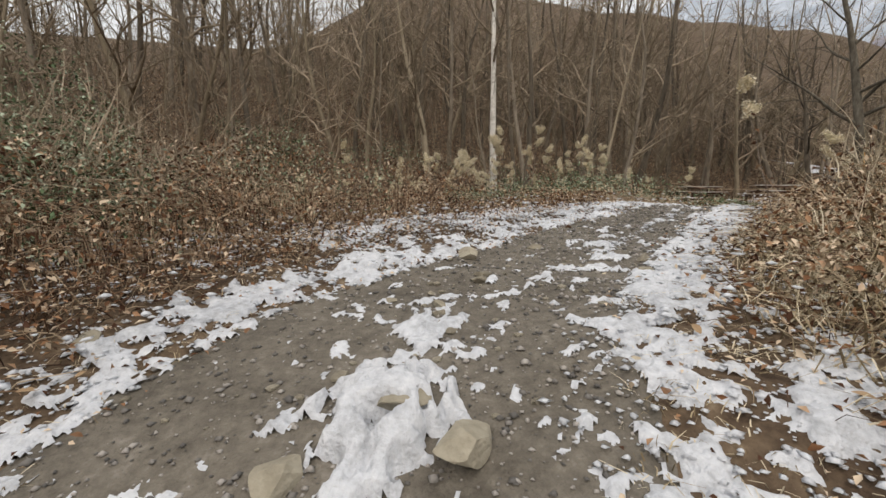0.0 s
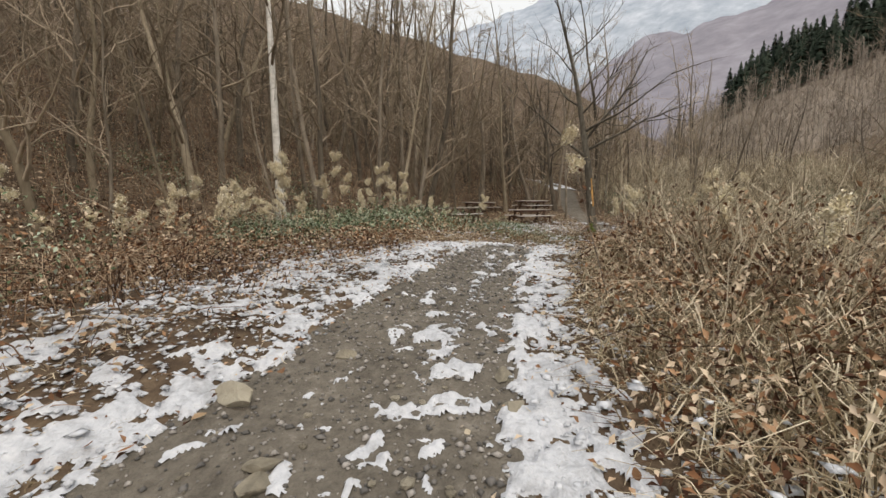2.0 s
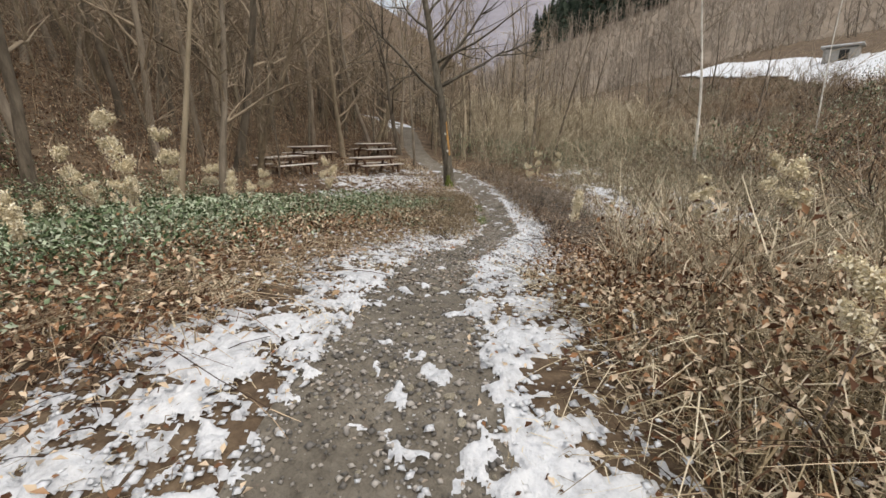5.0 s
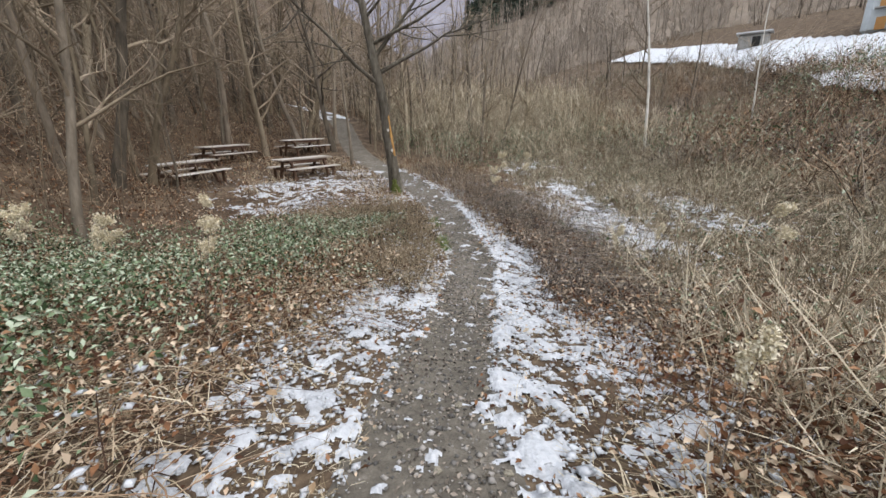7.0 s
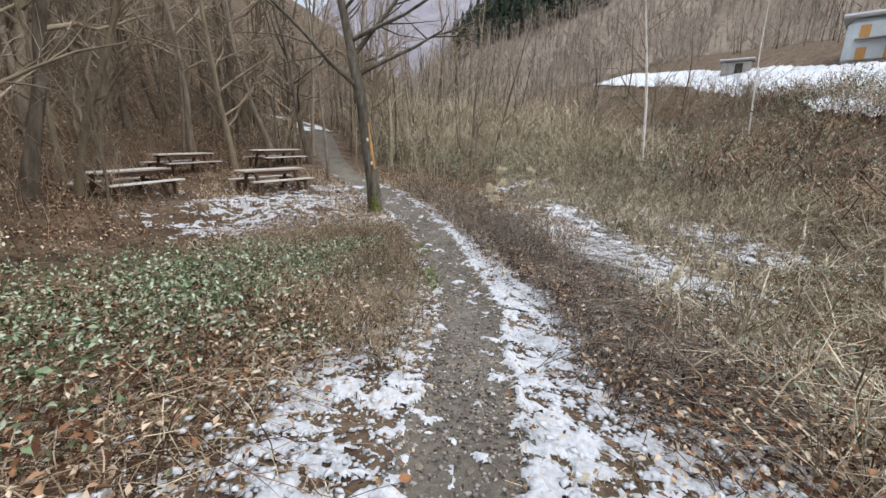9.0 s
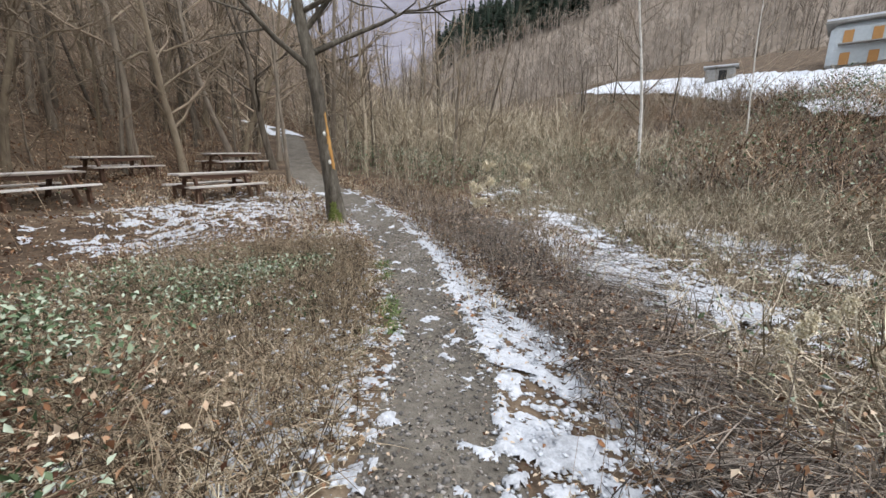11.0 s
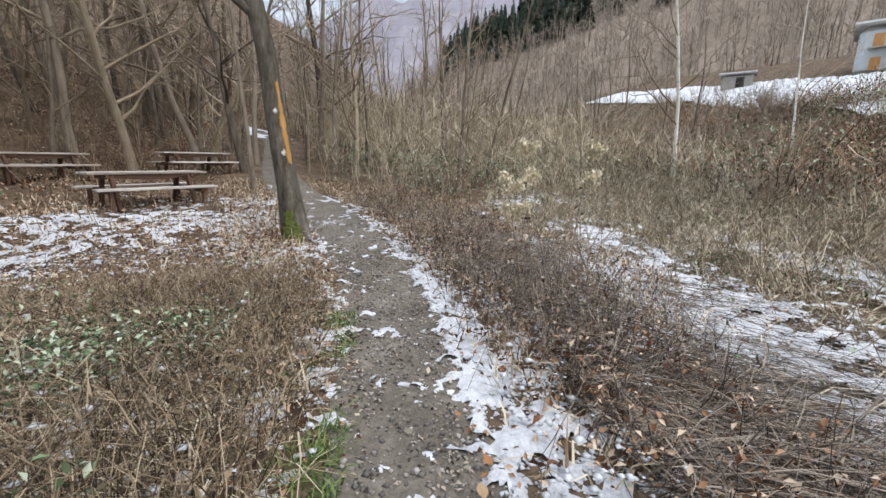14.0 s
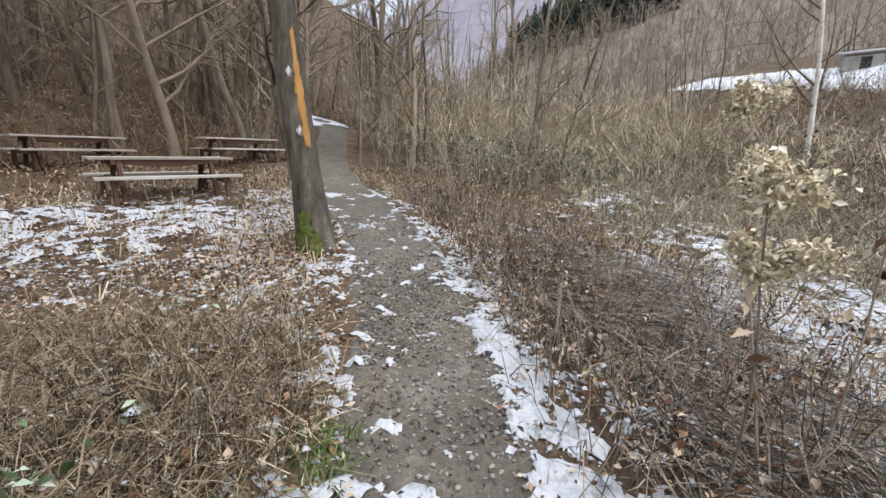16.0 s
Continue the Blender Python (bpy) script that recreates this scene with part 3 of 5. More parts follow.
forked = make_tree("forked_tree", tree_shape(21, 10, .15, 12, .22, (-.12, .05), .36, 6, 3, .07), M_BARK, "dark forked bare tree beside the picnic tables", twig=M_BARK)
solid(forked, 20.3, 22.9, 40)
slim = make_tree("slender_tree", tree_shape(22, 8, .075, 10, .35, (0, .01), .2, 4, 2, .02), M_BARK, "slender straight bare tree beside the path")
solid(slim, 17.7, 19.25)
birch = make_tree("birch_tree", tree_shape(23, 12, .14, 14, .4, (.0, .0), .22, 6, 3, .015), M_BIRCH, "white-barked birch at the edge of the wood")
solid(birch, 1.8, 15.1)
pale = make_tree("pale_tree", tree_shape(24, 9, .06, 9, .45, (.2, .1), .2, 5, 2, .02), M_BARK2, "thin pale leaning bare tree")
solid(pale, 4.55, 12.7)
for x, y, sd, h in ((31, 8.9, 31, 14), (38, 3.5, 32, 11)):
    white = make_tree("birch_tree", tree_shape(sd, h, .09 if sd == 31 else .055, 16, .2, (.05, .02), .25, 6, 3, .03), M_BIRCH, "slim pale birch in the rough field")
    solid(white, x, y)

# ---- the wood on the hillside ----
kinds = []
for i, (h, r0, lm, fi, re) in enumerate(((11, .1, 14, .2, .2), (13, .13, 15, .22, .2), (9, .07, 13, .12, .22), (12, .09, 14, .2, .18), (8, .05, 12, .08, .24), (10, .12, 15, .12, .28), (7, .06, 13, .06, .3))):
    kinds.append(make_tree("bare_tree", tree_shape(50 + i, h, r0, lm, fi, (rng.normal() * .09, rng.normal() * .09), re * 1.15, 6, 3, .055, .5),
                           (M_BARK, M_BARK2)[i % 3 == 2], "bare winter tree in the hillside wood", "trees of the wood"))
sites = [(8.8, 19.4, 1), (10.2, 21.5, 5), (8.0, 20.2, 3), (-.8, 13.8, 2), (6.6, 15.6, 0), (-3.2, 12.9, 5), (3.2, 16.5, 1), (12.2, 24.3, 5), (16.5, 26.2, 1), (13.2, 25.4, 6), (22.0, 21.5, 2), (23.4, 23.0, 4), (21.9, 24.3, 0)]
r = np.random.default_rng(77)
taken = [s[:2] for s in sites]
while len(sites) < 350:
    x, y = r.uniform(-24, 36), r.uniform(9, 48)
    u = (x + 10) * -.457 + (y - 4) * .89
    if not 3.6 < u < 40 or r.random() > .35 + .65 * smooth(3, 8, np.array(u)) or r.random() < (u - 12) / 60:
        continue
    s, w, z, hw = along_way([x], [y])
    if abs(w[0]) < 1.6 or (10 < x < 19.5 and 15 < y < 24) or min((x - a) ** 2 + (y - b) ** 2 for a, b in taken) < .8:
        continue
    taken.append((x, y))
    sites.append((x, y, int(r.integers(0, 7))))
for i in range(150):
    while True:
        a, v = r.uniform(14, 85), r.uniform(-12, 26)
        x, y = 8 + .88 * a + .47 * v, 8.4 + .47 * a - .88 * v
        s, w, z, hw = along_way([x], [y])
        if not (abs(w[0]) < 2 or (a < 30 and v > 2) or (a < 26 and v < 1) or (v > 4 + .16 * a and r.random() < .6)):
            break
    sites.append((x, y, int(r.choice([2, 4, 6, 3]))))
for i in range(85):
    a, v = r.uniform(17, 62), r.uniform(-15, 3)
    x, y = 8 + .88 * a + .47 * v, 8.4 + .47 * a - .88 * v
    if abs(along_way([x], [y])[1][0]) > 1.8 and not (x < 20 and y < 25):
        sites.append((x, y, int(r.choice([0, 1, 3, 5]))))
tall_sites = []
while len(tall_sites) < 30:
    x, y = r.uniform(5, 29), r.uniform(22, 38)
    if abs(along_way([x], [y])[1][0]) > 1.6 and (y > 25.5 or x < 10 or x > 21):
        tall_sites.append((x, y, int(r.choice([0, 1, 3, 5]))))
sites += tall_sites
for i in range(110):
    a = r.uniform(-25, 90)
    v = 41 + .17 * a + r.uniform(0, 18)
    if 44 < a < 66 and v < 60:
        continue
    sites.append((8 + .88 * a + .47 * v, 8.4 + .47 * a - .88 * v, int(r.integers(0, 7))))
sites.sort(key=lambda p: math.hypot(p[0] - 9, p[1] - 9))
site_z = laid(np.array([p[0] for p in sites]), np.array([p[1] for p in sites]))
far_kinds = [tree_shape(70 + i, h, r0, 12, .12, (0, 0), .26, 2, 0, .05) for i, (h, r0) in enumerate(((11, .1), (9, .07), (7, .06), (8, .05)))]
far_pieces = ([], [])
for i, ((x, y, k), z) in enumerate(zip(sites, site_z)):
    sc = r.uniform(1.1, 1.5) if (x, y, k) in tall_sites else r.uniform(.75, 1.2) if k in (0, 1, 3, 5) else r.uniform(.6, 1.05)
    m = Matrix.Translation((x, y, z - .05)) @ Euler((r.normal() * .07, r.normal() * .07, r.uniform(0, 6.28))).to_matrix().to_4x4()
    if i < 290:
        copy_thing(kinds[k], m).scale = (sc, sc, sc)
        continue
    (tv, tf), (cv, cf) = far_kinds[i % 4]
    mm = np.array(m)
    for pile, v, f in ((far_pieces[0], tv, tf), (far_pieces[1], cv, np.concatenate(cf))):
        pile.append((v * sc @ mm[:3, :3].T + mm[:3, 3], f))
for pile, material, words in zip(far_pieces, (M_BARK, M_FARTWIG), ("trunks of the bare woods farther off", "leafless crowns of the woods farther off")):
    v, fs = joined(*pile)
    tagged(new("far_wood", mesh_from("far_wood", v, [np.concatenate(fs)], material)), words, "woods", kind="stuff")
for k in kinds:
    put_on(k, -20 + 2 * kinds.index(k), 30)


# ---- leafless shrubs ----
def shrub_shape(seed, tall, stems):
    q = np.random.default_rng(seed)
    main, fine = [], []
    for _ in range(stems):
        az = q.uniform(0, 6.28)
        w = np.array([math.cos(az) * .55, math.sin(az) * .55, 1.0])
        p, rad = limb((q.normal() * .08, q.normal() * .08, -.1), w / np.linalg.norm(w), tall * q.uniform(.6, 1.1), .018, .004, 5, q, .14)
        main.append(tubes(p[None], rad[None], 4))
        for _ in range(7):
            k = int(q.integers(1, 4))
            b = p[k] + (p[k + 1] - p[k]) * q.random()
            d = (p[k + 1] - p[k]) / np.linalg.norm(p[k + 1] - p[k]) + q.normal(size=3) * .55
            sp, sr = limb(b, d / np.linalg.norm(d), tall * q.uniform(.18, .42), .008, .003, 4, q, .18)
            fine.append(tubes(sp[None], sr[None], 3))
            for _ in range(3):
                d2 = d + q.normal(size=3) * .7
                fp, fr = limb(sp[int(q.integers(1, 4))], d2 / np.linalg.norm(d2), tall * q.uniform(.08, .2), .005, .002, 3, q, .2)
                fine.append(blades(fp[None], fr[None], int(q.integers(1e6))))
    return joined(*main), joined(*fine)


shrubs = []
for i, (tall, stems, bark) in enumerate(((2.4, 7, M_TWIG), (3.2, 6, M_BARK2), (1.7, 9, M_BRAMBLE), (2.8, 8, M_TWIG))):
    (mv_, mf_), (fv_, ff_) = shrub_shape(130 + i, tall, stems)
    root = tagged(new("shrub"), "leafless brown shrub of thin branching stems", "shrub", "shrubs of the valley")
    part("stem", mesh_from("stem", mv_, mf_, bark), root)
    tagged(part("crown", mesh_from("crown", fv_, ff_, bark), root), kind="stuff")
    shrubs.append(root)
count = 0
while count < 270:
    a, v = r.uniform(-4, 62), r.uniform(-13, 30)
    x, y = 8 + .88 * a + .47 * v, 8.4 + .47 * a - .88 * v
    w = along_way([x], [y])[1][0]
    open_field = 2 < v < 10 and a < 26
    if abs(w) < 2.2 or (10 < x < 19.5 and 15 < y < 24.5) or (v < 2 and a < 11) or (open_field and r.random() < .93) or (v < 2 and r.random() < .4):
        continue
    sc = r.uniform(.55, 1.15) * (1 + .25 * (a > 30))
    copy_thing(shrubs[int(r.integers(0, 4))], Matrix.Translation((x, y, float(laid(np.array([x]), np.array([y]))[0]))) @ Matrix.Rotation(r.uniform(0, 6.28), 4, "Z")).scale = (sc, sc, sc * r.uniform(.8, 1.2))
    count += 1
for x, y, k, sc in ((-4.9, 4.3, 0, .9), (-5.6, 5.2, 1, .8), (-6.3, 3.6, 3, .85), (-4.3, 6.4, 2, 1.0), (25.5, 6.6, 1, 1.0), (22.8, 6.4, 0, .8)):
    copy_thing(shrubs[k], Matrix.Translation((x, y, float(laid(np.array([x]), np.array([y]))[0]))) @ Matrix.Rotation(x, 4, "Z")).scale = (sc, sc, sc)
for i, k in enumerate(shrubs):
    put_on(k, -8.5 - 1.7 * i, 10 + i)
leaning = new("leaning_trunk", mesh_from("leaning_trunk", *(lambda lv, lf: (lv, [lf]))(*tubes(np.array([[(19.5, 27.6, 1.9), (18.8, 26.9, 2.75), (18.2, 26.45, 3.2), (17.6, 26.0, 3.75), (17.1, 25.6, 4.15)]]), np.array([[.08, .07, .06, .05, .03]]), 8)), M_BARK2, smooth=True))
tagged(leaning, "pale leaning dead trunk in the wood", "trunk")


# ---- undergrowth ----
def scatter(n, box, chance, seed):
    """Places in a box (x0, x1, y0, y1), taken by a chance that depends on x, y, s, w and the half width."""
    q = np.random.default_rng(seed)
    xs, ys, got = [], [], 0
    for _ in range(60):
        x, y = q.uniform(box[0], box[1], 20000), q.uniform(box[2], box[3], 20000)
        s, w, z, hw = along_way(x, y)
        k = q.random(20000) < chance(x, y, s, w, hw)
        xs.append(x[k])
        ys.append(y[k])
        got += k.sum()
        if got >= n:
            break
    x, y = np.concatenate(xs)[:n], np.concatenate(ys)[:n]
    return x, y, land(x, y), q


def clump(x, y, scale=1.1, cut=.42):
    return smooth(cut, cut + .18, fnoise(x * scale, y * scale, 3))


def arcs(x, y, z, q, high, reach, radius, toward=None, k=4, droop=.55, flat=False):
    """Stems that rise and bend over."""
    n = len(x)
    az = q.uniform(0, 2 * np.pi, n) if toward is None else toward + q.normal(0, .55, n)
    h = high * q.uniform(.45, 1.15, n)
    d = reach * q.uniform(.2, 1.2, n)
    t = np.linspace(0, 1, k)[None]
    up = h[:, None] * (1.55 * t - (1.55 - droop) * t ** 2)
    out = d[:, None] * t ** 1.4
    p = np.stack([x[:, None] + np.cos(az)[:, None] * out, y[:, None] + np.sin(az)[:, None] * out, z[:, None] - .03 + up], -1)
    p[:, 1:] += q.normal(0, .03, (n, k - 1, 3)) * h[:, None, None]
    rad = radius * q.uniform(.6, 1.3, n)[:, None] * np.linspace(1, .35, k)[None]
    return (blades(p, rad, len(x)) if flat else tubes(p, rad, 3)), p


def whips(p, q, each, length, radius):
    """Short side twigs along the upper part of stems."""
    k = np.repeat(np.arange(len(p)), each)
    m = p.shape[1] - 1
    f = q.uniform(.3, .98, len(k)) * m
    j = np.minimum(f.astype(int), m - 1)
    b = p[k, j] + (p[k, j + 1] - p[k, j]) * (f - j)[:, None]
    d = p[k, j + 1] - p[k, j]
    d = d / (np.linalg.norm(d, axis=1, keepdims=True) + 1e-9) + q.normal(size=(len(k), 3)) * .6
    ln = length * q.uniform(.4, 1.2, len(k))
    pts = np.stack([b, b + d * ln[:, None] * .5, b + d * ln[:, None] + q.normal(size=(len(k), 3)) * .1 * ln[:, None]], 1)
    return blades(pts, radius * np.tile([[1, .8, .4]], (len(k), 1)), len(k))


def stuff(name, pieces, material, label, category):
    v, fs = joined(*pieces)
    return tagged(new(name, mesh_from(name, v, fs, material)), label, category, kind="stuff")


def thin_by_snow(x, y, k=1.25):
    return np.clip(1 - k * snow_chance(x, y), 0, 1)


def leaves_over(x, y, z, q, high, size, seed, tilt=.8):
    zz = z + high * q.random(len(x)) ** .8 + .015
    return leaf_quads(np.stack([x, y, zz], -1), size, tilt, seed)


def bank_left(x, y, s, w, hw):
    o = w - hw
    return (o > .3) * (o < 7) * (s > -4) * (s < 8) * smooth(.25, .75 + .35 * smooth(2, 5, s), o) * thin_by_snow(x, y, .9) * (.35 + .65 * clump(x, y, .9))


def height_left(x, y):
    s, w, z, hw = along_way(x, y)
    return (.16 + .75 * smooth(.4, 1.9, w - hw) * smooth(8, 3.5, s) + .2 * smooth(.8, 2.6, w - hw)) * (.65 + .7 * fnoise(x * .8, y * .8, 2))


x, y, z, q = scatter(7000, (-9, 6, -3, 13), bank_left, 1)
h = height_left(x, y)
a1, _ = arcs(x, y, z, q, h, .7 * h + .25, .0052)
x, y, z, q = scatter(3500, (-9, 6, -3, 13), bank_left, 2)
a2, _ = arcs(x, y, z, q, height_left(x, y) * 1.15, .35, .003, k=3)
stuff("bramble_thicket", [a1, a2], M_BRAMBLE, "tangled brown bramble stems on the bank", "brambles")
x, y, z, q = scatter(40000, (-9, 6, -3, 13), bank_left, 3)
stuff("dead_leaves", [leaves_over(x, y, z, q, height_left(x, y), .05, 3)], M_DEADLEAF, "curled reddish-brown dead leaves among the brambles", "leaves")
x, y, z, q = scatter(12000, (-9, 2, 1, 12), lambda x, y, s, w, hw: bank_left(x, y, s, w, hw) * (w - hw > 1.4) * clump(x + 7, y, .7, .5), 4)
stuff("green_leaves", [leaves_over(x, y, z, q, height_left(x, y) * 1.1, .045, 4)], M_GREENLEAF, "dull green bramble leaves on the bank", "leaves")


def bank_right(x, y, s, w, hw):
    o = -w - hw
    return (o > .25) * (o < 6) * (s > 1.2) * (s < 9.5) * smooth(.3, .9, o) * smooth(1.5, 3.6, s + .5 * (o > 1.5)) * thin_by_snow(x, y)


def height_right(x, y):
    s, w, z, hw = along_way(x, y)
    return (.15 + .5 * smooth(.3, 1.5, -w - hw) * smooth(1.5, 4, s) * (1 - .4 * smooth(6.5, 9, s))) * (.6 + .8 * fnoise(x * .9, y * .9, 2))


x, y, z, q = scatter(5200, (0, 12, -2, 8), bank_right, 5)
h = height_right(x, y)
a1, _ = arcs(x, y, z, q, h, .8 * h + .2, .004, k=3)
stuff("bramble_thicket", [a1], M_BRAMBLE, "low tangled brown bramble stems beside the path", "brambles")
x, y, z, q = scatter(17000, (0, 12, -2, 8), bank_right, 6)
a2, _ = arcs(x, y, z, q, height_right(x, y) * 1.3, .5, .0036, flat=True, droop=.35)
stuff("dry_grass", [a2], M_STRAW, "bleached dry grass bending beside the path", "grass")
x, y, z, q = scatter(20000, (0, 12, -3, 8), bank_right, 7)
stuff("dead_leaves", [leaves_over(x, y, z, q, height_right(x, y) * .9, .05, 7)], M_DEADLEAF, "tan and rusty dead leaves among the stems", "leaves")


def tall_right(x, y, s, w, hw):
    o = -w - hw
    return (o > .9) * (o < 7) * (s > 2.5) * (s < 13) * smooth(.9, 1.9, o) * smooth(2.5, 5, s) * (.2 + .8 * clump(x, y, .7, .42)) * smooth(13, 9, s)


x, y, z, q = scatter(1700, (0, 14, -4, 8), tall_right, 51)
a1, p1 = arcs(x, y, z, q, .95, .5, .0042, k=4, droop=.85)
stuff("dead_weeds", [a1, whips(p1, q, 7, .22, .0028)], M_TANGLE, "tall bleached branching weed stalks beside the path", "weeds")
tips = p1[q.integers(0, len(p1), 7000), q.integers(1, 4, 7000)] + q.normal(size=(7000, 3)) * .1
stuff("dead_leaves", [leaf_quads(tips, .055, 1.2, 52)], M_DEADLEAF, "large curled tan leaves on the tall weeds", "leaves")
x, y, z, q = scatter(900, (0, 14, -4, 8), tall_right, 53)
a1, p1 = arcs(x, y, z, q, 1.1, .9, .005, k=5, droop=.5)
stuff("bramble_thicket", [a1, whips(p1, q, 5, .2, .0024)], M_BRAMBLE, "arching red-brown bramble canes beside the path", "brambles")


# tall grey-green bush at the start
x, y, z, q = scatter(15000, (-9, -2, 2, 9), lambda x, y, s, w, hw: np.exp(-(((x + 5.2) / 1.5) ** 2 + ((y - 5.2) / 1.6) ** 2)) * (.3 + .7 * clump(x, y, 1.4, .4)), 45)
top = 2.5 * np.exp(-(((x + 5.2) / 1.8) ** 2 + ((y - 5.2) / 2.0) ** 2)) * (.6 + .8 * fnoise(x * 1.2, y * 1.2, 2))
stuff("green_leaves", [leaves_over(x, y, z, q, top, .05, 45)], M_GREENLEAF, "grey-green leaves of a tall bush on the bank", "leaves")
x, y, z, q = scatter(500, (-9, -2, 2, 9), lambda x, y, s, w, hw: np.exp(-(((x + 5.2) / 1.5) ** 2 + ((y - 5.2) / 1.6) ** 2)), 57)
a1, p1 = arcs(x, y, z, q, 2.0, .9, .007, k=4, droop=.8)
stuff("scrub", [a1, whips(p1, q, 8, .4, .0035)], M_TWIG, "bare branching stems of the tall bush", "scrub")

# beyond the crest
def rough_left(x, y, s, w, hw):
    o = w - hw
    return (o > .45) * (o < 8) * (s > 7.5) * (s < 15.5) * smooth(.35, 1.2, o) * thin_by_snow(x, y) * smooth(16, 13.5, s) * (1 - (x > 11.5) * (y > 15.2) * .85)


x, y, z, q = scatter(9000, (0, 16, 6, 19), rough_left, 8)
o = along_way(x, y)
h = (.2 + .42 * smooth(.6, 2.2, o[1] - o[3])) * (.6 + .8 * fnoise(x * .8, y * .8, 2))
a1, _ = arcs(x, y, z, q, h, .9 * h + .45, .004, k=4, droop=.3)
stuff("bramble_thicket", [a1], M_BRAMBLE, "knee-high brown bramble and weed stems", "brambles")
x, y, z, q = scatter(7000, (0, 16, 6, 19), rough_left, 9)
a2, _ = arcs(x, y, z, q, .45, .6, .0036, flat=True, droop=.25)
stuff("dry_grass", [a2], M_STRAW, "straw-coloured dead grass and weeds", "grass")
x, y, z, q = scatter(1100, (0, 16, 6, 19), rough_left, 58)
a1, p1 = arcs(x, y, z, q, .6, 1.3, .0055, k=6, droop=.15)
stuff("bramble_thicket", [a1, whips(p1, q, 5, .2, .0028)], M_BRAMBLE, "long arching bramble canes over dead weeds", "brambles")
x, y, z, q = scatter(38000, (0, 16, 6, 19), lambda x, y, s, w, hw: rough_left(x, y, s, w, hw) * smooth(.9, 2.4, w - hw) * (.4 + .6 * clump(x, y, .6, .4)), 10)
stuff("green_leaves", [leaves_over(x, y, z, q, .75, .052, 10)], M_GREENLEAF, "grey-green bramble leaves below the crest", "leaves")
x, y, z, q = scatter(15000, (0, 16, 6, 19), rough_left, 11)
stuff("dead_leaves", [leaves_over(x, y, z, q, .45, .055, 11)], M_DEADLEAF, "pale brown dead leaves caught in the weeds", "leaves")


def rough_right(x, y, s, w, hw):
    o = -w - hw
    return (o > .4) * (o < 7) * (s > 8) * (s < 17) * smooth(.4, 1.2, o) * np.clip(thin_by_snow(x, y) + .1, 0, 1) * (1 - .88 * smooth(12.6, 14.2, s) * (o < 4))


x, y, z, q = scatter(8000, (4, 18, 1, 11), rough_right, 12)
a1, _ = arcs(x, y, z, q, .34, .4, .0036, k=3)
stuff("bramble_thicket", [a1], M_BRAMBLE, "low brown bramble runners over leaf litter", "brambles")
x, y, z, q = scatter(20000, (4, 18, 1, 11), rough_right, 13)
stuff("dead_leaves", [leaves_over(x, y, z, q, .3, .055, 13)], M_DEADLEAF, "brown fallen leaves over low brambles", "leaves")
x, y, z, q = scatter(5000, (4, 18, 1, 11), lambda x, y, s, w, hw: rough_right(x, y, s, w, hw) * smooth(1.5, 3, -w - hw) * clump(x, y, .7, .45), 14)
stuff("green_leaves", [leaves_over(x, y, z, q, .34, .042, 14)], M_GREENLEAF, "sparse green leaves among brown brambles", "leaves")

# the heap of bent stalks
def heap(x, y, s, w, hw):
    o = -w - hw
    return (o > .5) * (o < 3.0) * (s > 12.2) * (s < 22.5) * smooth(.5, .85, o) * smooth(3.0 - .9 * smooth(15, 17, s), 1.5, o) * smooth(12.2, 13.6, s) * (.15 + .85 * clump(x, y, 1.1, .4))


def laid_over(x, y, s, w, hw):
    o = -w - hw
    return (o > .8) * (o < 4.2) * (s > 12.5) * (s < 22) * smooth(12.5, 14, s) * smooth(.8, 1.6, o) * (.1 + .9 * clump(x + 2, y, 1.0, .42))


def lie(x, y):
    return -1.8 + 1.3 * (fnoise(x * .8, y * .8, 2) - .5)


x, y, z, q = scatter(4200, (8, 21, 6, 18), heap, 15)
o = along_way(x, y)
high = .58 * np.clip(1 - ((-o[1] - o[3] - .7) / 1.7) ** 2, .2, 1) * (.45 + 1.1 * fnoise(x * 1.6, y * 1.6, 2))
a1, p1 = arcs(x, y, z, q, high, 1.5, .0046, toward=lie(x, y), k=5, droop=.18)
stuff("bent_stalks", [a1, whips(p1, q, 3, .2, .0024)], M_STALK, "heap of long dark purple-brown bent dead stalks", "stalks")
x, y, z, q = scatter(900, (8, 22, 4, 18), laid_over, 54)
a1, p1 = arcs(x, y, z + .03, q, .13, 1.5, .0045, toward=lie(x, y), k=5, droop=.2)
stuff("bent_stalks", [a1, whips(p1, q, 2, .18, .0024)], M_STALK, "long flattened dead stalks lying over thin snow", "stalks")
x, y, z, q = scatter(1300, (8, 22, 6, 19), lambda x, y, s, w, hw: heap(x, y, s, w, hw) + (-w - hw > .2) * (-w - hw < 2.5) * (s > 18) * (s < 26) * .8, 16)
a2, p2 = arcs(x, y, z, q, .62, .3, .0036, k=3, droop=.9)
stuff("dead_weeds", [a2, whips(p2, q, 4, .14, .0022)], M_STALK, "upright dark dead weed stems", "weeds")
x, y, z, q = scatter(1500, (8, 21, 6, 18), heap, 46)
a1, _ = arcs(x, y, z, q, .5, .7, .0045, toward=lie(x, y), k=4, droop=.4)
stuff("bent_stalks", [a1], M_BRAMBLE, "loose brown stems sticking out of the heap", "stalks")
x, y, z, q = scatter(2600, (8, 21, 6, 18), heap, 47)
stuff("dead_leaves", [leaves_over(x, y, z, q, .35, .05, 47)], M_DEADLEAF, "withered leaves caught in the stalk heap", "leaves")
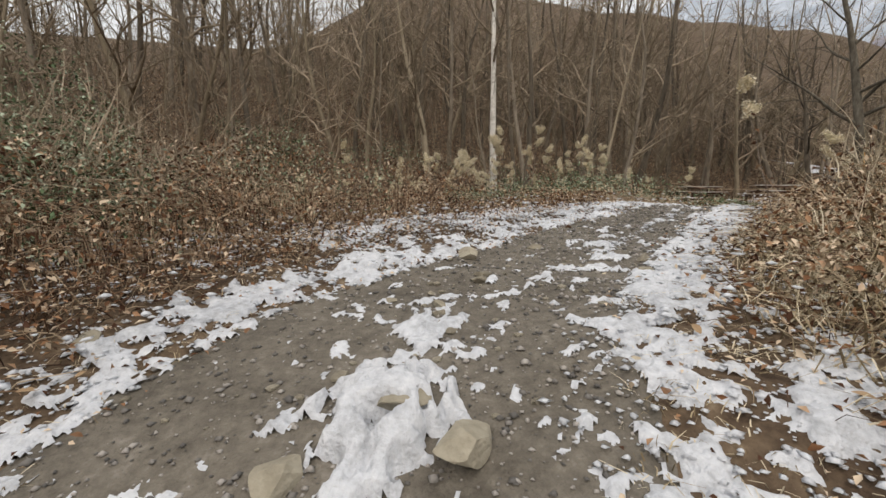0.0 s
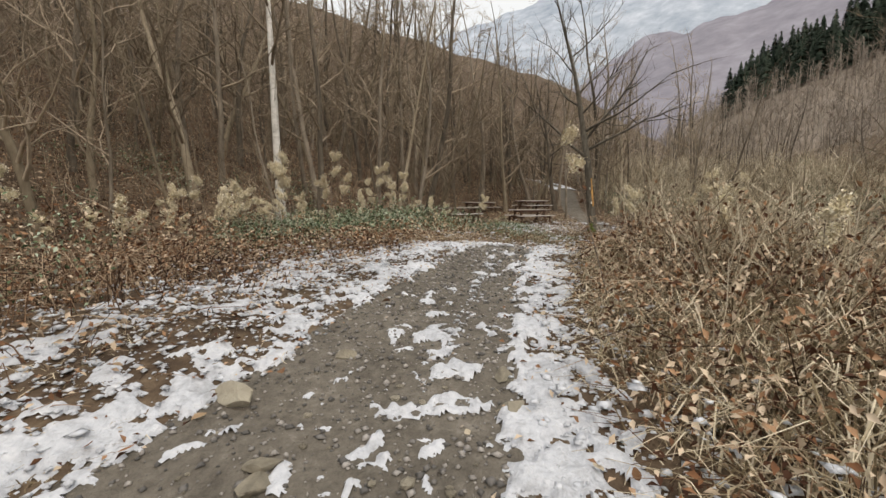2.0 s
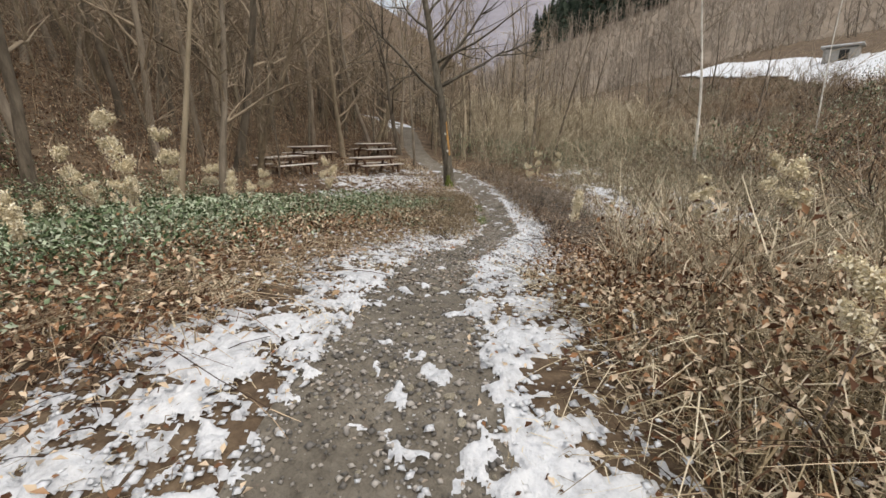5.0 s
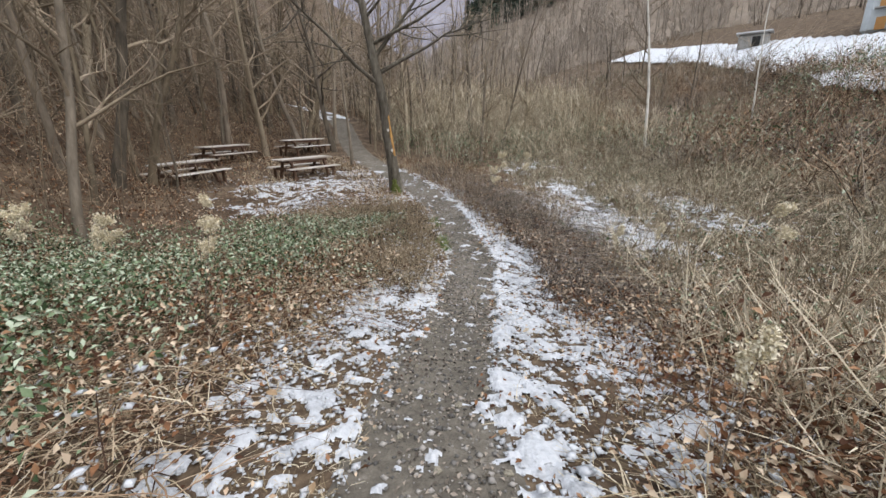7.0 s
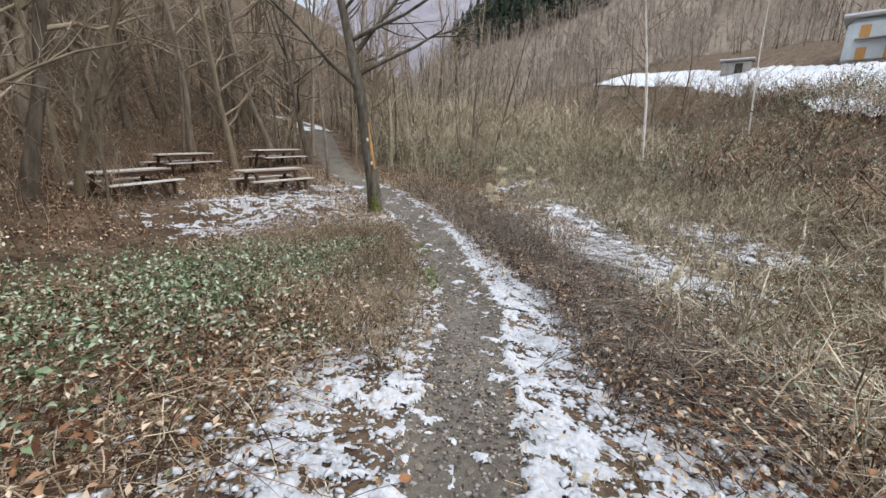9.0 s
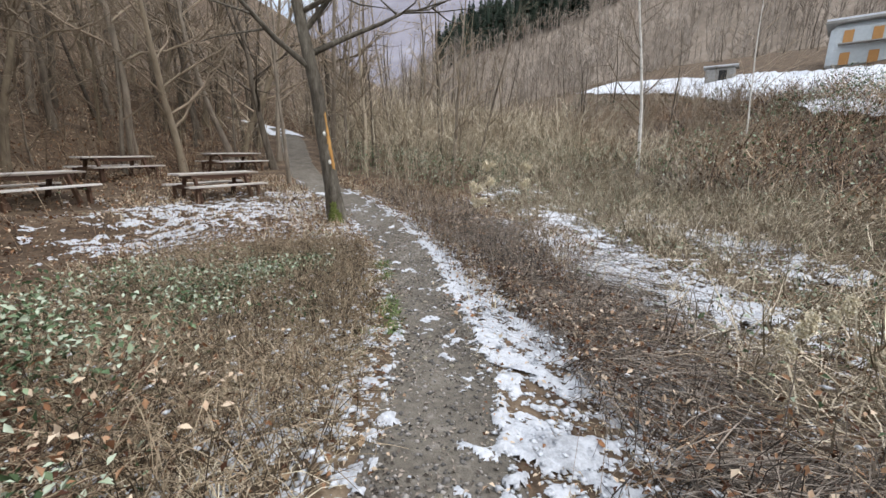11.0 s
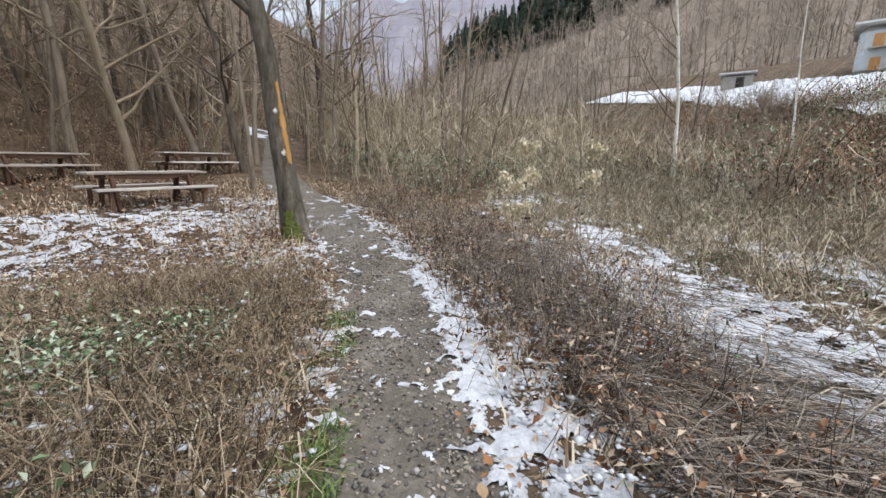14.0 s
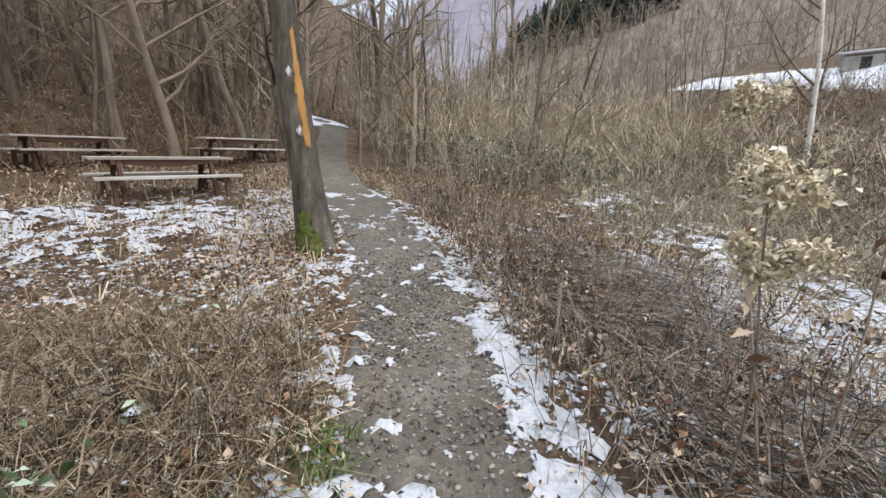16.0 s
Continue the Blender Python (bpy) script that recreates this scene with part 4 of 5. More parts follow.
x, y, z, q = scatter(900, (9, 15, 8, 14), lambda x, y, s, w, hw: (w - hw > -.05) * (w - hw < .4) * (s > 15.5) * (s < 19) * clump(x, y, 2.5, .45), 55)
a1, _ = arcs(x, y, surface(x, y), q, .16, .14, .004, k=3, flat=True)
stuff("green_grass", [a1], M_GRASS, "fresh green grass tufts at the path edge", "grass")


def far_sides(x, y, s, w, hw):
    o = np.abs(w) - hw
    return (o > .05) * (o < 5) * (s > 16.5) * (s < 30) * smooth(0, .4, o) * (.35 + .65 * clump(x, y, .9, .4)) * (1 - (w > 2) * .7)


x, y, z, q = scatter(6000, (10, 30, 9, 28), far_sides, 48)
a1, _ = arcs(x, y, z, q, .36, .3, .005, k=3, flat=True)
stuff("dry_grass", [a1], M_STRAW, "tan dry grass along the farther path", "grass")
x, y, z, q = scatter(3000, (10, 30, 9, 28), far_sides, 49)
a1, _ = arcs(x, y, z, q, .5, .25, .0045, k=3)
stuff("dead_weeds", [a1], M_BRAMBLE, "brown weed stems along the farther path", "weeds")
x, y, z, q = scatter(12000, (10, 30, 9, 28), far_sides, 50)
stuff("dead_leaves", [leaves_over(x, y, z, q, .14, .06, 50)], M_DEADLEAF, "fallen leaves along the farther path", "leaves")


def weeds_left(x, y, s, w, hw):
    o = w - hw
    return (o > .15) * (o < 4.5) * (s > 13) * (s < 20) * smooth(.1, .5, o) * thin_by_snow(x, y, .8) * smooth(4.5, 2, o)


x, y, z, q = scatter(7000, (8, 18, 9, 18), weeds_left, 17)
a1, p1 = arcs(x, y, z, q, .5 * (.5 + fnoise(x, y, 2)), .45, .0036, k=4, droop=.6)
stuff("dead_weeds", [a1, whips(p1[::2], q, 3, .14, .0022)], M_WEED, "upright brown dead weeds by the path", "weeds")
x, y, z, q = scatter(6000, (8, 18, 9, 18), weeds_left, 18)
a2, _ = arcs(x, y, z, q, .32, .45, .0034, flat=True, droop=.25)
stuff("dry_grass", [a2], M_STRAW, "tawny dry grass round the tree foot", "grass")
x, y, z, q = scatter(9000, (8, 20, 9, 21), lambda x, y, s, w, hw: (w - hw > .1) * (w < 9) * (s > 12) * (s < 24) * .8, 19)
stuff("dead_leaves", [leaves_over(x, y, z, q, .03, .042, 19)], M_DEADLEAF, "dead leaves scattered on thin grass", "leaves")


x, y, z, q = scatter(3500, (6, 16, 9, 18), lambda x, y, s, w, hw: weeds_left(x, y, s, w, hw) * clump(x, y, .8, .5) * (w - hw > .8), 67)
stuff("green_leaves", [leaves_over(x, y, z, q, .35, .05, 67)], M_GREENLEAF, "pale green bramble leaves among brown weeds", "leaves")


# the rough field and the bank below the meadow
def field(x, y, s, w, hw):
    v = (x - 8) * .47 - (y - 8.4) * .88
    a = (x - 8) * .88 + (y - 8.4) * .47
    return (v > 2.2) * (v < 13) * (a > -4) * (a < 42) * (-w - hw > 2.0) * np.clip(thin_by_snow(x, y, 1.5), .06, 1) * (.4 + .6 * clump(x, y, .5, .35)) * smooth(42, 12, a)


x, y, z, q = scatter(42000, (6, 46, -12, 30), field, 20)
a1, _ = arcs(x, y, z, q, .38, .5, .006, k=3, flat=True)
stuff("dry_grass", [a1], M_TANGLE, "matted tan dry grass of the rough field", "grass")
x, y, z, q = scatter(5000, (6, 46, -12, 30), field, 21)
a2, p2 = arcs(x, y, z, q, .8, .6, .0055, k=3, droop=.7)
stuff("dead_weeds", [a2, whips(p2, q, 6, .3, .0042)], M_BARK2, "brown dead weed stems standing in the field", "weeds")
x, y, z, q = scatter(3000, (6, 46, -12, 30), field, 56)
a2, p2 = arcs(x, y, z, q, .95, .8, .0055, k=4, droop=.6)
stuff("dead_weeds", [a2, whips(p2, q, 9, .35, .0045)], M_TANGLE, "pale tangled branching weeds of the rough field", "weeds")
x, y, z, q = scatter(10000, (6, 36, -12, 24), lambda x, y, s, w, hw: field(x, y, s, w, hw) * (.15 + .85 * clump(x + 3, y + 5, .35, .38)), 22)
stuff("green_leaves", [leaves_over(x, y, z, q, .5, .075, 22)], M_GREENLEAF, "olive scrub leaves in the rough field", "leaves")


def slope(x, y, s, w, hw):
    v = (x - 8) * .47 - (y - 8.4) * .88
    a = (x - 8) * .88 + (y - 8.4) * .47
    return (v > 9) * (v < 31) * (a > -8) * (a < 75) * (.25 + .75 * clump(x, y, .28, .4))


x, y, z, q = scatter(7000, (6, 85, -36, 40), slope, 23)
a1, p1 = arcs(x, y, z, q, .3 + 3.0 * smooth(.35, .75, fnoise(x * .3, y * .3, 3)), 1.5, .010, k=4)
stuff("scrub", [a1, whips(p1, q, 6, .7, .008)], M_BRAMBLE, "dense brown leafless scrub on the terrace bank", "scrub")
x, y, z, q = scatter(16000, (6, 85, -36, 40), slope, 24)
stuff("dead_leaves", [leaves_over(x, y, z, q, .2 + 2.4 * smooth(.35, .75, fnoise(x * .3, y * .3, 3)), .13, 24)], M_DEADLEAF, "withered leaves held in the bank scrub", "leaves")
x, y, z, q = scatter(14000, (6, 85, -36, 40), lambda x, y, s, w, hw: slope(x, y, s, w, hw) * smooth(.5, .62, fnoise(x * .16 + 4, y * .16, 3)), 59)
stuff("green_leaves", [leaves_over(x, y, z, q, .3 + 2.6 * smooth(.45, .75, fnoise(x * .16 + 4, y * .16, 3)), .14, 59)], M_GREENLEAF, "olive evergreen scrub on the terrace bank", "leaves")
x, y, z, q = scatter(2600, (6, 85, -36, 40), lambda x, y, s, w, hw: slope(x, y, s, w, hw) * smooth(.5, .6, fnoise(x * .22 + 30, y * .22, 3)), 60)
a1, p1 = arcs(x, y, z, q, 1.6, 2.2, .012, k=5, droop=.4)
stuff("scrub", [a1, whips(p1, q, 9, .8, .009)], M_STALK, "dark arching thicket on the terrace bank", "scrub")
x, y, z, q = scatter(900, (20, 75, 8, 55), lambda x, y, s, w, hw: (((x - 8) * .88 + (y - 8.4) * .47) > 20) * (((x - 8) * .47 - (y - 8.4) * .88) < 10) * (((x - 8) * .47 - (y - 8.4) * .88) > -9) * (np.abs(w) > 1.8) * clump(x, y, .25, .42), 65)
a1, p1 = arcs(x, y, z, q, 4.2, 2.6, .014, k=5, droop=.75)
stuff("scrub", [a1, whips(p1, q, 16, 1.1, .009)], M_TANGLE, "pale arching willow whips up the valley", "scrub")
x, y, z, q = scatter(3500, (15, 75, 4, 55), lambda x, y, s, w, hw: (((x - 8) * .88 + (y - 8.4) * .47) > 17) * (((x - 8) * .47 - (y - 8.4) * .88) < 14) * (((x - 8) * .47 - (y - 8.4) * .88) > -11) * (np.abs(w) > 1.3) * (w < 14) * (.3 + .7 * clump(x, y, .2, .4)), 25)
a2, p2 = arcs(x, y, z, q, 2.4, 1.1, .010, k=4, droop=.8)
stuff("scrub", [a2, whips(p2, q, 8, .6, .007)], M_TANGLE, "pale upright whips of leafless valley thicket", "scrub")
x, y, z, q = scatter(16000, (15, 60, 4, 45), lambda x, y, s, w, hw: (((x - 8) * .88 + (y - 8.4) * .47) > 15) * (((x - 8) * .47 - (y - 8.4) * .88) < 11) * (((x - 8) * .47 - (y - 8.4) * .88) > -4) * (np.abs(w) > 1.3) * clump(x, y, .3, .45), 26)
stuff("green_leaves", [leaves_over(x, y, z, q, 1.5, .1, 26)], M_GREENLEAF, "grey-green evergreen scrub of the valley", "leaves")


# floor of the wood
def wood(x, y, s, w, hw):
    u = (x + 10) * -.457 + (y - 4) * .89
    return (1 - .75 * (np.abs(w) < 3.5) * (s > 24)) * (u > 2.6) * (u < 36) * (np.abs(w) > 1.3) * (1 - .92 * (x > 10.4) * (x < 19.5) * (y > 14.5) * (y < 23.5)) * smooth(36, 8, u)


x, y, z, q = scatter(8000, (-30, 40, 8, 50), wood, 27)
a1, p1 = arcs(x, y, z, q, 1.2, .9, .006, k=3, droop=.7)
stuff("scrub", [a1, whips(p1, q, 3, .5, .004)], M_BRAMBLE, "brown leafless undergrowth of the wood", "scrub")
x, y, z, q = scatter(1000, (-30, 40, 8, 50), wood, 28)
a2, p2 = arcs(x, y, z, q, 5.0, 1.5, .012, k=4, droop=1.0)
stuff("saplings", [a2, whips(p2, q, 9, .9, .006)], M_TWIG, "thin upright leafless saplings in the wood", "saplings")
x, y, z, q = scatter(60000, (-25, 36, 8, 44), lambda x, y, s, w, hw: np.maximum(wood(x, y, s, w, hw), .5 * (w > 2) * (x > 10) * (x < 22) * (y > 19.5) * (y < 27)), 29)
stuff("dead_leaves", [leaves_over(x, y, z, q, .05, .09, 29)], M_DEADLEAF, "rusty fallen leaves on the wood floor", "leaves")
x, y, z, q = scatter(9000, (-12, 14, 7, 20), lambda x, y, s, w, hw: wood(x, y, s, w, hw) * clump(x, y, .45, .48), 30)
stuff("green_leaves", [leaves_over(x, y, z, q, .7, .075, 30)], M_GREENLEAF, "dark green bramble leaves at the wood edge", "leaves")


# ---- weeds with feathery seed heads ----
def seed_head_weed(seed, tall, heads):
    q = np.random.default_rng(seed)
    root = new("goldenrod")
    tagged(root, "dead goldenrod stalk with cream feathery seed heads", "weed", "goldenrod by the path")
    p, rad = limb((0, 0, -.03), (q.normal() * .06, q.normal() * .06, 1), tall, .006, .0025, 7, q, .07)
    stem = [tubes(p[None], rad[None], 5)]
    tips = []
    for i in range(heads):
        b = p[-1 - i % 2]
        d = np.array([q.normal() * .6, q.normal() * .6, .8])
        tp, tr = limb(b, d / np.linalg.norm(d), q.uniform(.08, .17), .003, .0015, 4, q, .15, -.1)
        stem.append(tubes(tp[None], tr[None], 3))
        tips.append(tp)
    v, fs = joined(*stem)
    part("stem", mesh_from("stem", v, fs, M_STALK), root)
    for tp in tips:
        n = 420
        f = q.random(n)
        c = np.stack([np.interp(f * 3, np.arange(4), tp[:, i]) for i in range(3)], -1) + q.normal(size=(n, 3)) * .02
        v, f = leaf_quads(c, .024, 1.0, int(q.integers(1e6)))
        tagged(part("seed_head", mesh_from("seed_head", v, [f], M_PLUME), root, "cream fluffy plume"), kind="stuff")
    dl = leaf_quads(p[q.integers(1, 6, 14)] + q.normal(size=(14, 3)) * .03, .06, 1.2, seed)
    tagged(part("foliage", mesh_from("foliage", dl[0], [dl[1]], M_DEADLEAF), root, "curled brown leaves"), kind="stuff")
    return root


weeds = [seed_head_weed(90 + i, t, n) for i, (t, n) in enumerate(((1.2, 4), (1.0, 3), (1.5, 4), (.85, 3)))]
q = np.random.default_rng(12)
spots = [(3.13, 3.82, 2), (3.9, 4.3, 1), (3.5, 2.5, 1), (5.4, 4.4, 0), (4.2, 3.4, 3), (6.2, 5.0, 1), (3.6, 1.6, 0), (5.6, 6.0, 3), (13.65, 10.3, 2), (13.82, 10.18, 2), (13.55, 10.42, 0), (17.8, 12.3, 3)]
for x, y in ((1.2, 7.4), (1.6, 7.9), (.6, 7.2), (2.4, 8.3), (2.9, 8.7), (1.0, 8.4), (3.4, 9.0), (.2, 8.0), (2.0, 8.9), (-.3, 7.6), (3.2, 9.8), (1.5, 9.3)):
    spots.append((x, y, len(spots) % 4))
while len(spots) < 84:
    x, y = q.uniform(-6, 12), q.uniform(4, 15)
    s, w, z, hw = along_way([x], [y])
    if 1.7 < w[0] - hw[0] < 7 and 5 < s[0] < 13 and (s[0] < 10 or q.random() < .3) or (len(spots) < 38 and -5 < w[0] < -1.6 and 4 < s[0] < 18):
        spots.append((x, y, int(q.integers(0, 4))))
for x, y, k in spots:
    zz = float(land(np.array([x]), np.array([y]))[0])
    sc = 1.2 if 13.4 < x < 13.9 else q.uniform(.85, 1.1)
    copy_thing(weeds[k], Matrix.Translation((x, y, zz)) @ Matrix.Rotation(q.uniform(0, 6.28), 4, "Z")).scale = (sc, sc, sc)
for i, k in enumerate(weeds):
    put_on(k, -3.2 - .7 * i, 8.6 + .5 * i)


# ---- rocks and stones ----
def rock_mesh(seed, size, flat=.6):
    bm = bmesh.new()
    bmesh.ops.create_icosphere(bm, subdivisions=3, radius=1)
    q = np.random.default_rng(seed)
    cuts = q.normal(size=(14, 3))
    cuts /= np.linalg.norm(cuts, axis=1, keepdims=True)
    lim = q.uniform(.42, .8, 14)
    for v in bm.verts:
        c = np.array(v.co)
        for n, m in zip(cuts, lim):
            d = c @ n
            if d > m:
                c = c - n * (d - m)
        c = c * (1 + .06 * noise.noise(Vector(c * 2.3 + seed)))
        v.co = Vector(c * np.array(size) * [1, 1, flat])
    return bm_mesh("rock", bm, M_STONE, False)


def rock(x, y, size, seed, turn=0, sink=.35, flat=.6, label="rounded pale grey stone bedded in the path"):
    ob = tagged(new("rock", rock_mesh(seed, size, flat)), label, "rock", "stones in the path")
    put_on(ob, x, y, turn)
    ob.location.z += size[2] * flat * (1 - 2 * sink)
    return ob


for i, (x, y, a, b) in enumerate(((-.2, 1.7, .16, .11), (.1, 1.45, .19, .13), (-.6, 1.42, .15, .12), (-.52, 2.0, .075, .055), (-.36, 2.88, .06, .05),
                                  (-.02, 2.6, .07, .05), (.29, 3.2, .1, .07), (-.08, 3.02, .06, .04), (.24, 3.9, .17, .11), (.93, 4.1, .09, .06),
                                  (1.64, 3.32, .1, .06), (1.52, 3.05, .1, .08), (-1.98, 2.24, .1, .08), (-.02, 2.75, .08, .06), (.33, 3.28, .1, .07), (.05, 2.35, .05, .04))):
    rock(x, y, (a, b, a * .8), 200 + i, 37 * i, (.02, .22, .3)[i] if i < 3 else .38, label="pale grey stone bedded in the snowy path" if i < 4 else "flat grey stone set in the trodden path")

q = np.random.default_rng(33)
N = 15000
sg = np.where(q.random(N) < .5, q.uniform(-1, 8, N), q.uniform(7, 24, N))
wg = q.uniform(-1.05, 1.05, N) * np.interp(sg, RUN, LINE[:, 3])
px_, py_ = np.interp(sg, RUN, LINE[:, 0]) - np.interp(sg, RUN, DIRS[:, 1]) * wg, np.interp(sg, RUN, LINE[:, 1]) + np.interp(sg, RUN, DIRS[:, 0]) * wg
pz_ = path_height(px_, py_)
oct_v = np.array([(1, 0, 0), (0, 1, 0), (-1, 0, 0), (0, -1, 0), (0, 0, 1), (0, 0, -1)], float)
oct_f = np.array([(0, 1, 4), (1, 2, 4), (2, 3, 4), (3, 0, 4), (1, 0, 5), (2, 1, 5), (3, 2, 5), (0, 3, 5)])
size = .005 + .014 * q.random(N) ** 3
gv = oct_v[None] * size[:, None, None] * q.uniform(.6, 1.4, (N, 6, 1)) * [1.2, 1.2, .8]
ca, sa = np.cos(q.uniform(0, 6.28, N)), np.sin(q.uniform(0, 6.28, N))
gv = np.stack([gv[..., 0] * ca[:, None] - gv[..., 1] * sa[:, None], gv[..., 0] * sa[:, None] + gv[..., 1] * ca[:, None], gv[..., 2]], -1)
gv += np.stack([px_, py_, pz_ + size * .35], -1)[:, None]
stuff("gravel", [(gv.reshape(-1, 3), (np.arange(N)[:, None, None] * 6 + oct_f).reshape(-1, 3))], M_GRAVEL, "small loose grey gravel on the trodden path", "gravel")


# crumbs of snow caught in the undergrowth, and leaves lying on the snow
def beside(x, y, s, w, hw):
    o = np.abs(w) - hw
    return (o > .1) * (o < 5) * (s > -1) * (s < 22) * smooth(5, .8, o) * (.3 + .7 * clump(x, y, 1.2, .45))


x, y, z, q = scatter(16000, (-6, 20, -2, 20), beside, 61)
size = .006 + .022 * q.random(len(x)) ** 2.5
lift = np.where(q.random(len(x)) < .5, .01, .22 * q.random(len(x)))
gv = oct_v[None] * size[:, None, None] * q.uniform(.5, 1.5, (len(x), 6, 1)) * [1.5, 1.5, .55] + np.stack([x, y, surface(x, y) + lift], -1)[:, None]
stuff("snow_crumbs", [(gv.reshape(-1, 3), (np.arange(len(x))[:, None, None] * 6 + oct_f).reshape(-1, 3))], M_SNOW, "crumbs of snow caught among stems and leaves", "snow")
x, y, z, q = scatter(26000, (-5, 20, -2, 17), lambda x, y, s, w, hw: (s > -1.5) * (s < 22) * smooth(.12, .4, snow_chance(x, y)) * (np.abs(w) - hw > -.5), 66)
size = .004 + .014 * q.random(len(x)) ** 2
gv = oct_v[None] * size[:, None, None] * q.uniform(.5, 1.6, (len(x), 6, 1)) * [1.5, 1.5, .7] + np.stack([x, y, surface(x, y) + .006 + .02 * q.random(len(x))], -1)[:, None]
stuff("snow_crumbs", [(gv.reshape(-1, 3), (np.arange(len(x))[:, None, None] * 6 + oct_f).reshape(-1, 3))], M_OLDSNOW, "crumbled snow along the edges of thin patches", "snow")
x, y, z, q = scatter(30000, (-7, 20, -2, 20), lambda x, y, s, w, hw: (np.abs(w) - hw > -.12) * (np.abs(w) - hw < 4.5) * (s > -1) * (s < 24) * (smooth(1.6, .1, np.abs(w) - hw) * .35 + .65 * smooth(.3, 1, np.abs(w) - hw)) * (1 - .45 * (snow_chance(x, y) > .3)), 62)
lv, lf = leaf_quads(np.stack([x, y, surface(x, y) + .035], -1), .042, .3, 62)
stuff("dead_leaves", [(lv, lf)], M_DEADLEAF, "brown leaves lying on snow and path edge", "leaves")
x, y, z, q = scatter(11000, (-2, 20, -1, 16), lambda x, y, s, w, hw: (np.abs(w) - hw > -.05) * (np.abs(w) - hw < 1.3) * (s > -1) * (s < 22) * clump(x, y, 2.2, .45), 63)
a1, _ = arcs(x, y, surface(x, y), q, .11, .14, .0024, k=3, flat=True)
stuff("dry_grass", [a1], M_STRAW, "short straw tufts poking through the snow", "grass")


x, y, z, q = scatter(4500, (-2, 20, -1, 16), lambda x, y, s, w, hw: (np.abs(w) < hw) * (s > 2) * (s < 22) * smooth(3, 13, s) * (.2 + .8 * clump(x, y, 1.6, .4)), 64)
lv, lf = leaf_quads(np.stack([x, y, surface(x, y) + .006], -1), .034, .2, 64)
stuff("leaf_scraps", [(lv, lf)], M_STALK, "dark trodden leaf scraps on the path", "leaves")


# ---- buildings on the terrace ----
def wall_box(name, at, size, material, parent, label=""):
    return part(name, bm_mesh(name, boxes([(at, size, None)]), material), parent, label)


def house():
    root = new("house")
    tagged(root, "pale blue two-storey house with orange shutters and snowy roof", "house")
    wall_box("wall", (0, 0, 3), (11, 8, 6), M_WALL, root)
    wall_box("roof", (0, 0, 6.15), (12.2, 9.2, .3), M_CONCRETE, root, "flat overhanging roof")
    wall_box("roof_snow", (0, 0, 6.42), (12.1, 9.1, .26), M_SNOW, root, "layer of snow")
    for zz in (1.4, 4.2):
        for xx in (-3.6, -.8, 2.4):
            w = wall_box("window", (xx, -4.02, zz), (1.0, .08, 1.5), M_DARK, root)
            w2 = wall_box("shutter", (xx, -4.1, zz), (1.0, .06, 1.55), M_SHUTTER, w, "closed orange shutter")
        w = wall_box("window", (-5.52, .5, zz), (.08, 1.0, 1.5), M_DARK, root)
        wall_box("shutter", (-5.6, .5, zz), (.06, 1.0, 1.55), M_SHUTTER, w, "closed orange shutter")
    wall_box("balcony", (-1, -4.6, 3.2), (7, 1.1, .14), M_CONCRETE, root)
    return root


def shed():
    root = new("shed")
    tagged(root, "small grey concrete shed with a snow-covered roof", "shed")
    wall_box("wall", (0, 0, 1.2), (4.2, 3, 2.4), M_CONCRETE, root)
    wall_box("roof", (0, 0, 2.48), (5, 3.8, .16), M_CONCRETE, root)
    wall_box("roof_snow", (0, 0, 2.64), (4.9, 3.7, .16), M_SNOW, root, "layer of snow")
    # solid slab on the wall, coloured dark as the shaded inside
    wall_box("opening", (.4, -1.52, 1.0), (1.1, .06, 1.9), M_DARK, root, "flat dark panel for the unlit doorway")
    return root


put_on(house(), 72.5, -12.3, -106, .8).location.z = 10.7
put_on(shed(), 82, 1.5, -98, .85, sink=.3)


# ---- ridges and mountains that close the valley ----
def ridge(name, radius, headings, elevations, material, label, rough, seed, n=260, depth=.5, rows=10):
    th = np.radians(np.linspace(headings[0], headings[-1], n))
    el = np.interp(np.degrees(th), headings, elevations)
    top = radius * np.tan(np.radians(el))
    f = np.linspace(0, 1, rows)[:, None]
    rr = radius * (1 - depth * (1 - f)) + 0 * th[None]
    bumps = fnoise(th[None] * radius / rough + seed, f * 4 + 0 * th[None], 5) - .5
    zz = 1 + (top[None] * f ** .9) * (1 + .22 * bumps) - 8 * (f == 0)
    rr = rr * (1 + .05 * bumps)
    xx, yy = 6 + rr * np.sin(th), 6 + rr * np.cos(th)
    idx = np.arange(xx.size).reshape(xx.shape)
    qd = np.stack([idx[:-1, :-1], idx[1:, :-1], idx[1:, 1:], idx[:-1, 1:]], -1).reshape(-1, 4)
    ob = new(name, mesh_from(name, np.stack([xx, yy, zz], -1).reshape(-1, 3), [qd], material, smooth=True))
    tagged(ob, label, "hill", kind="structure")
    return th, rr, zz


ridge("backdrop_mountain", 2600, (20, 38, 48, 56, 75, 100), (20, 23, 25, 27, 25, 20), M_FARSNOW, "distant snowy mountain under low cloud, haze in its colour", 300, 4)
ridge("backdrop_hills", 800, (30, 46, 52, 60, 72, 100), (12, 15, 18, 20, 22, 23), M_FARHILL, "purple-brown hills across the valley, hazed in their colour", 90, 9)
th, rr, zz = ridge("backdrop_slope", 210, (52, 58, 64, 72, 82, 100, 140, 175), (3, 9, 13, 16, 19, 22, 22, 16), M_FARWOOD, "bare brown wooded slope above the terrace", 40, 14)


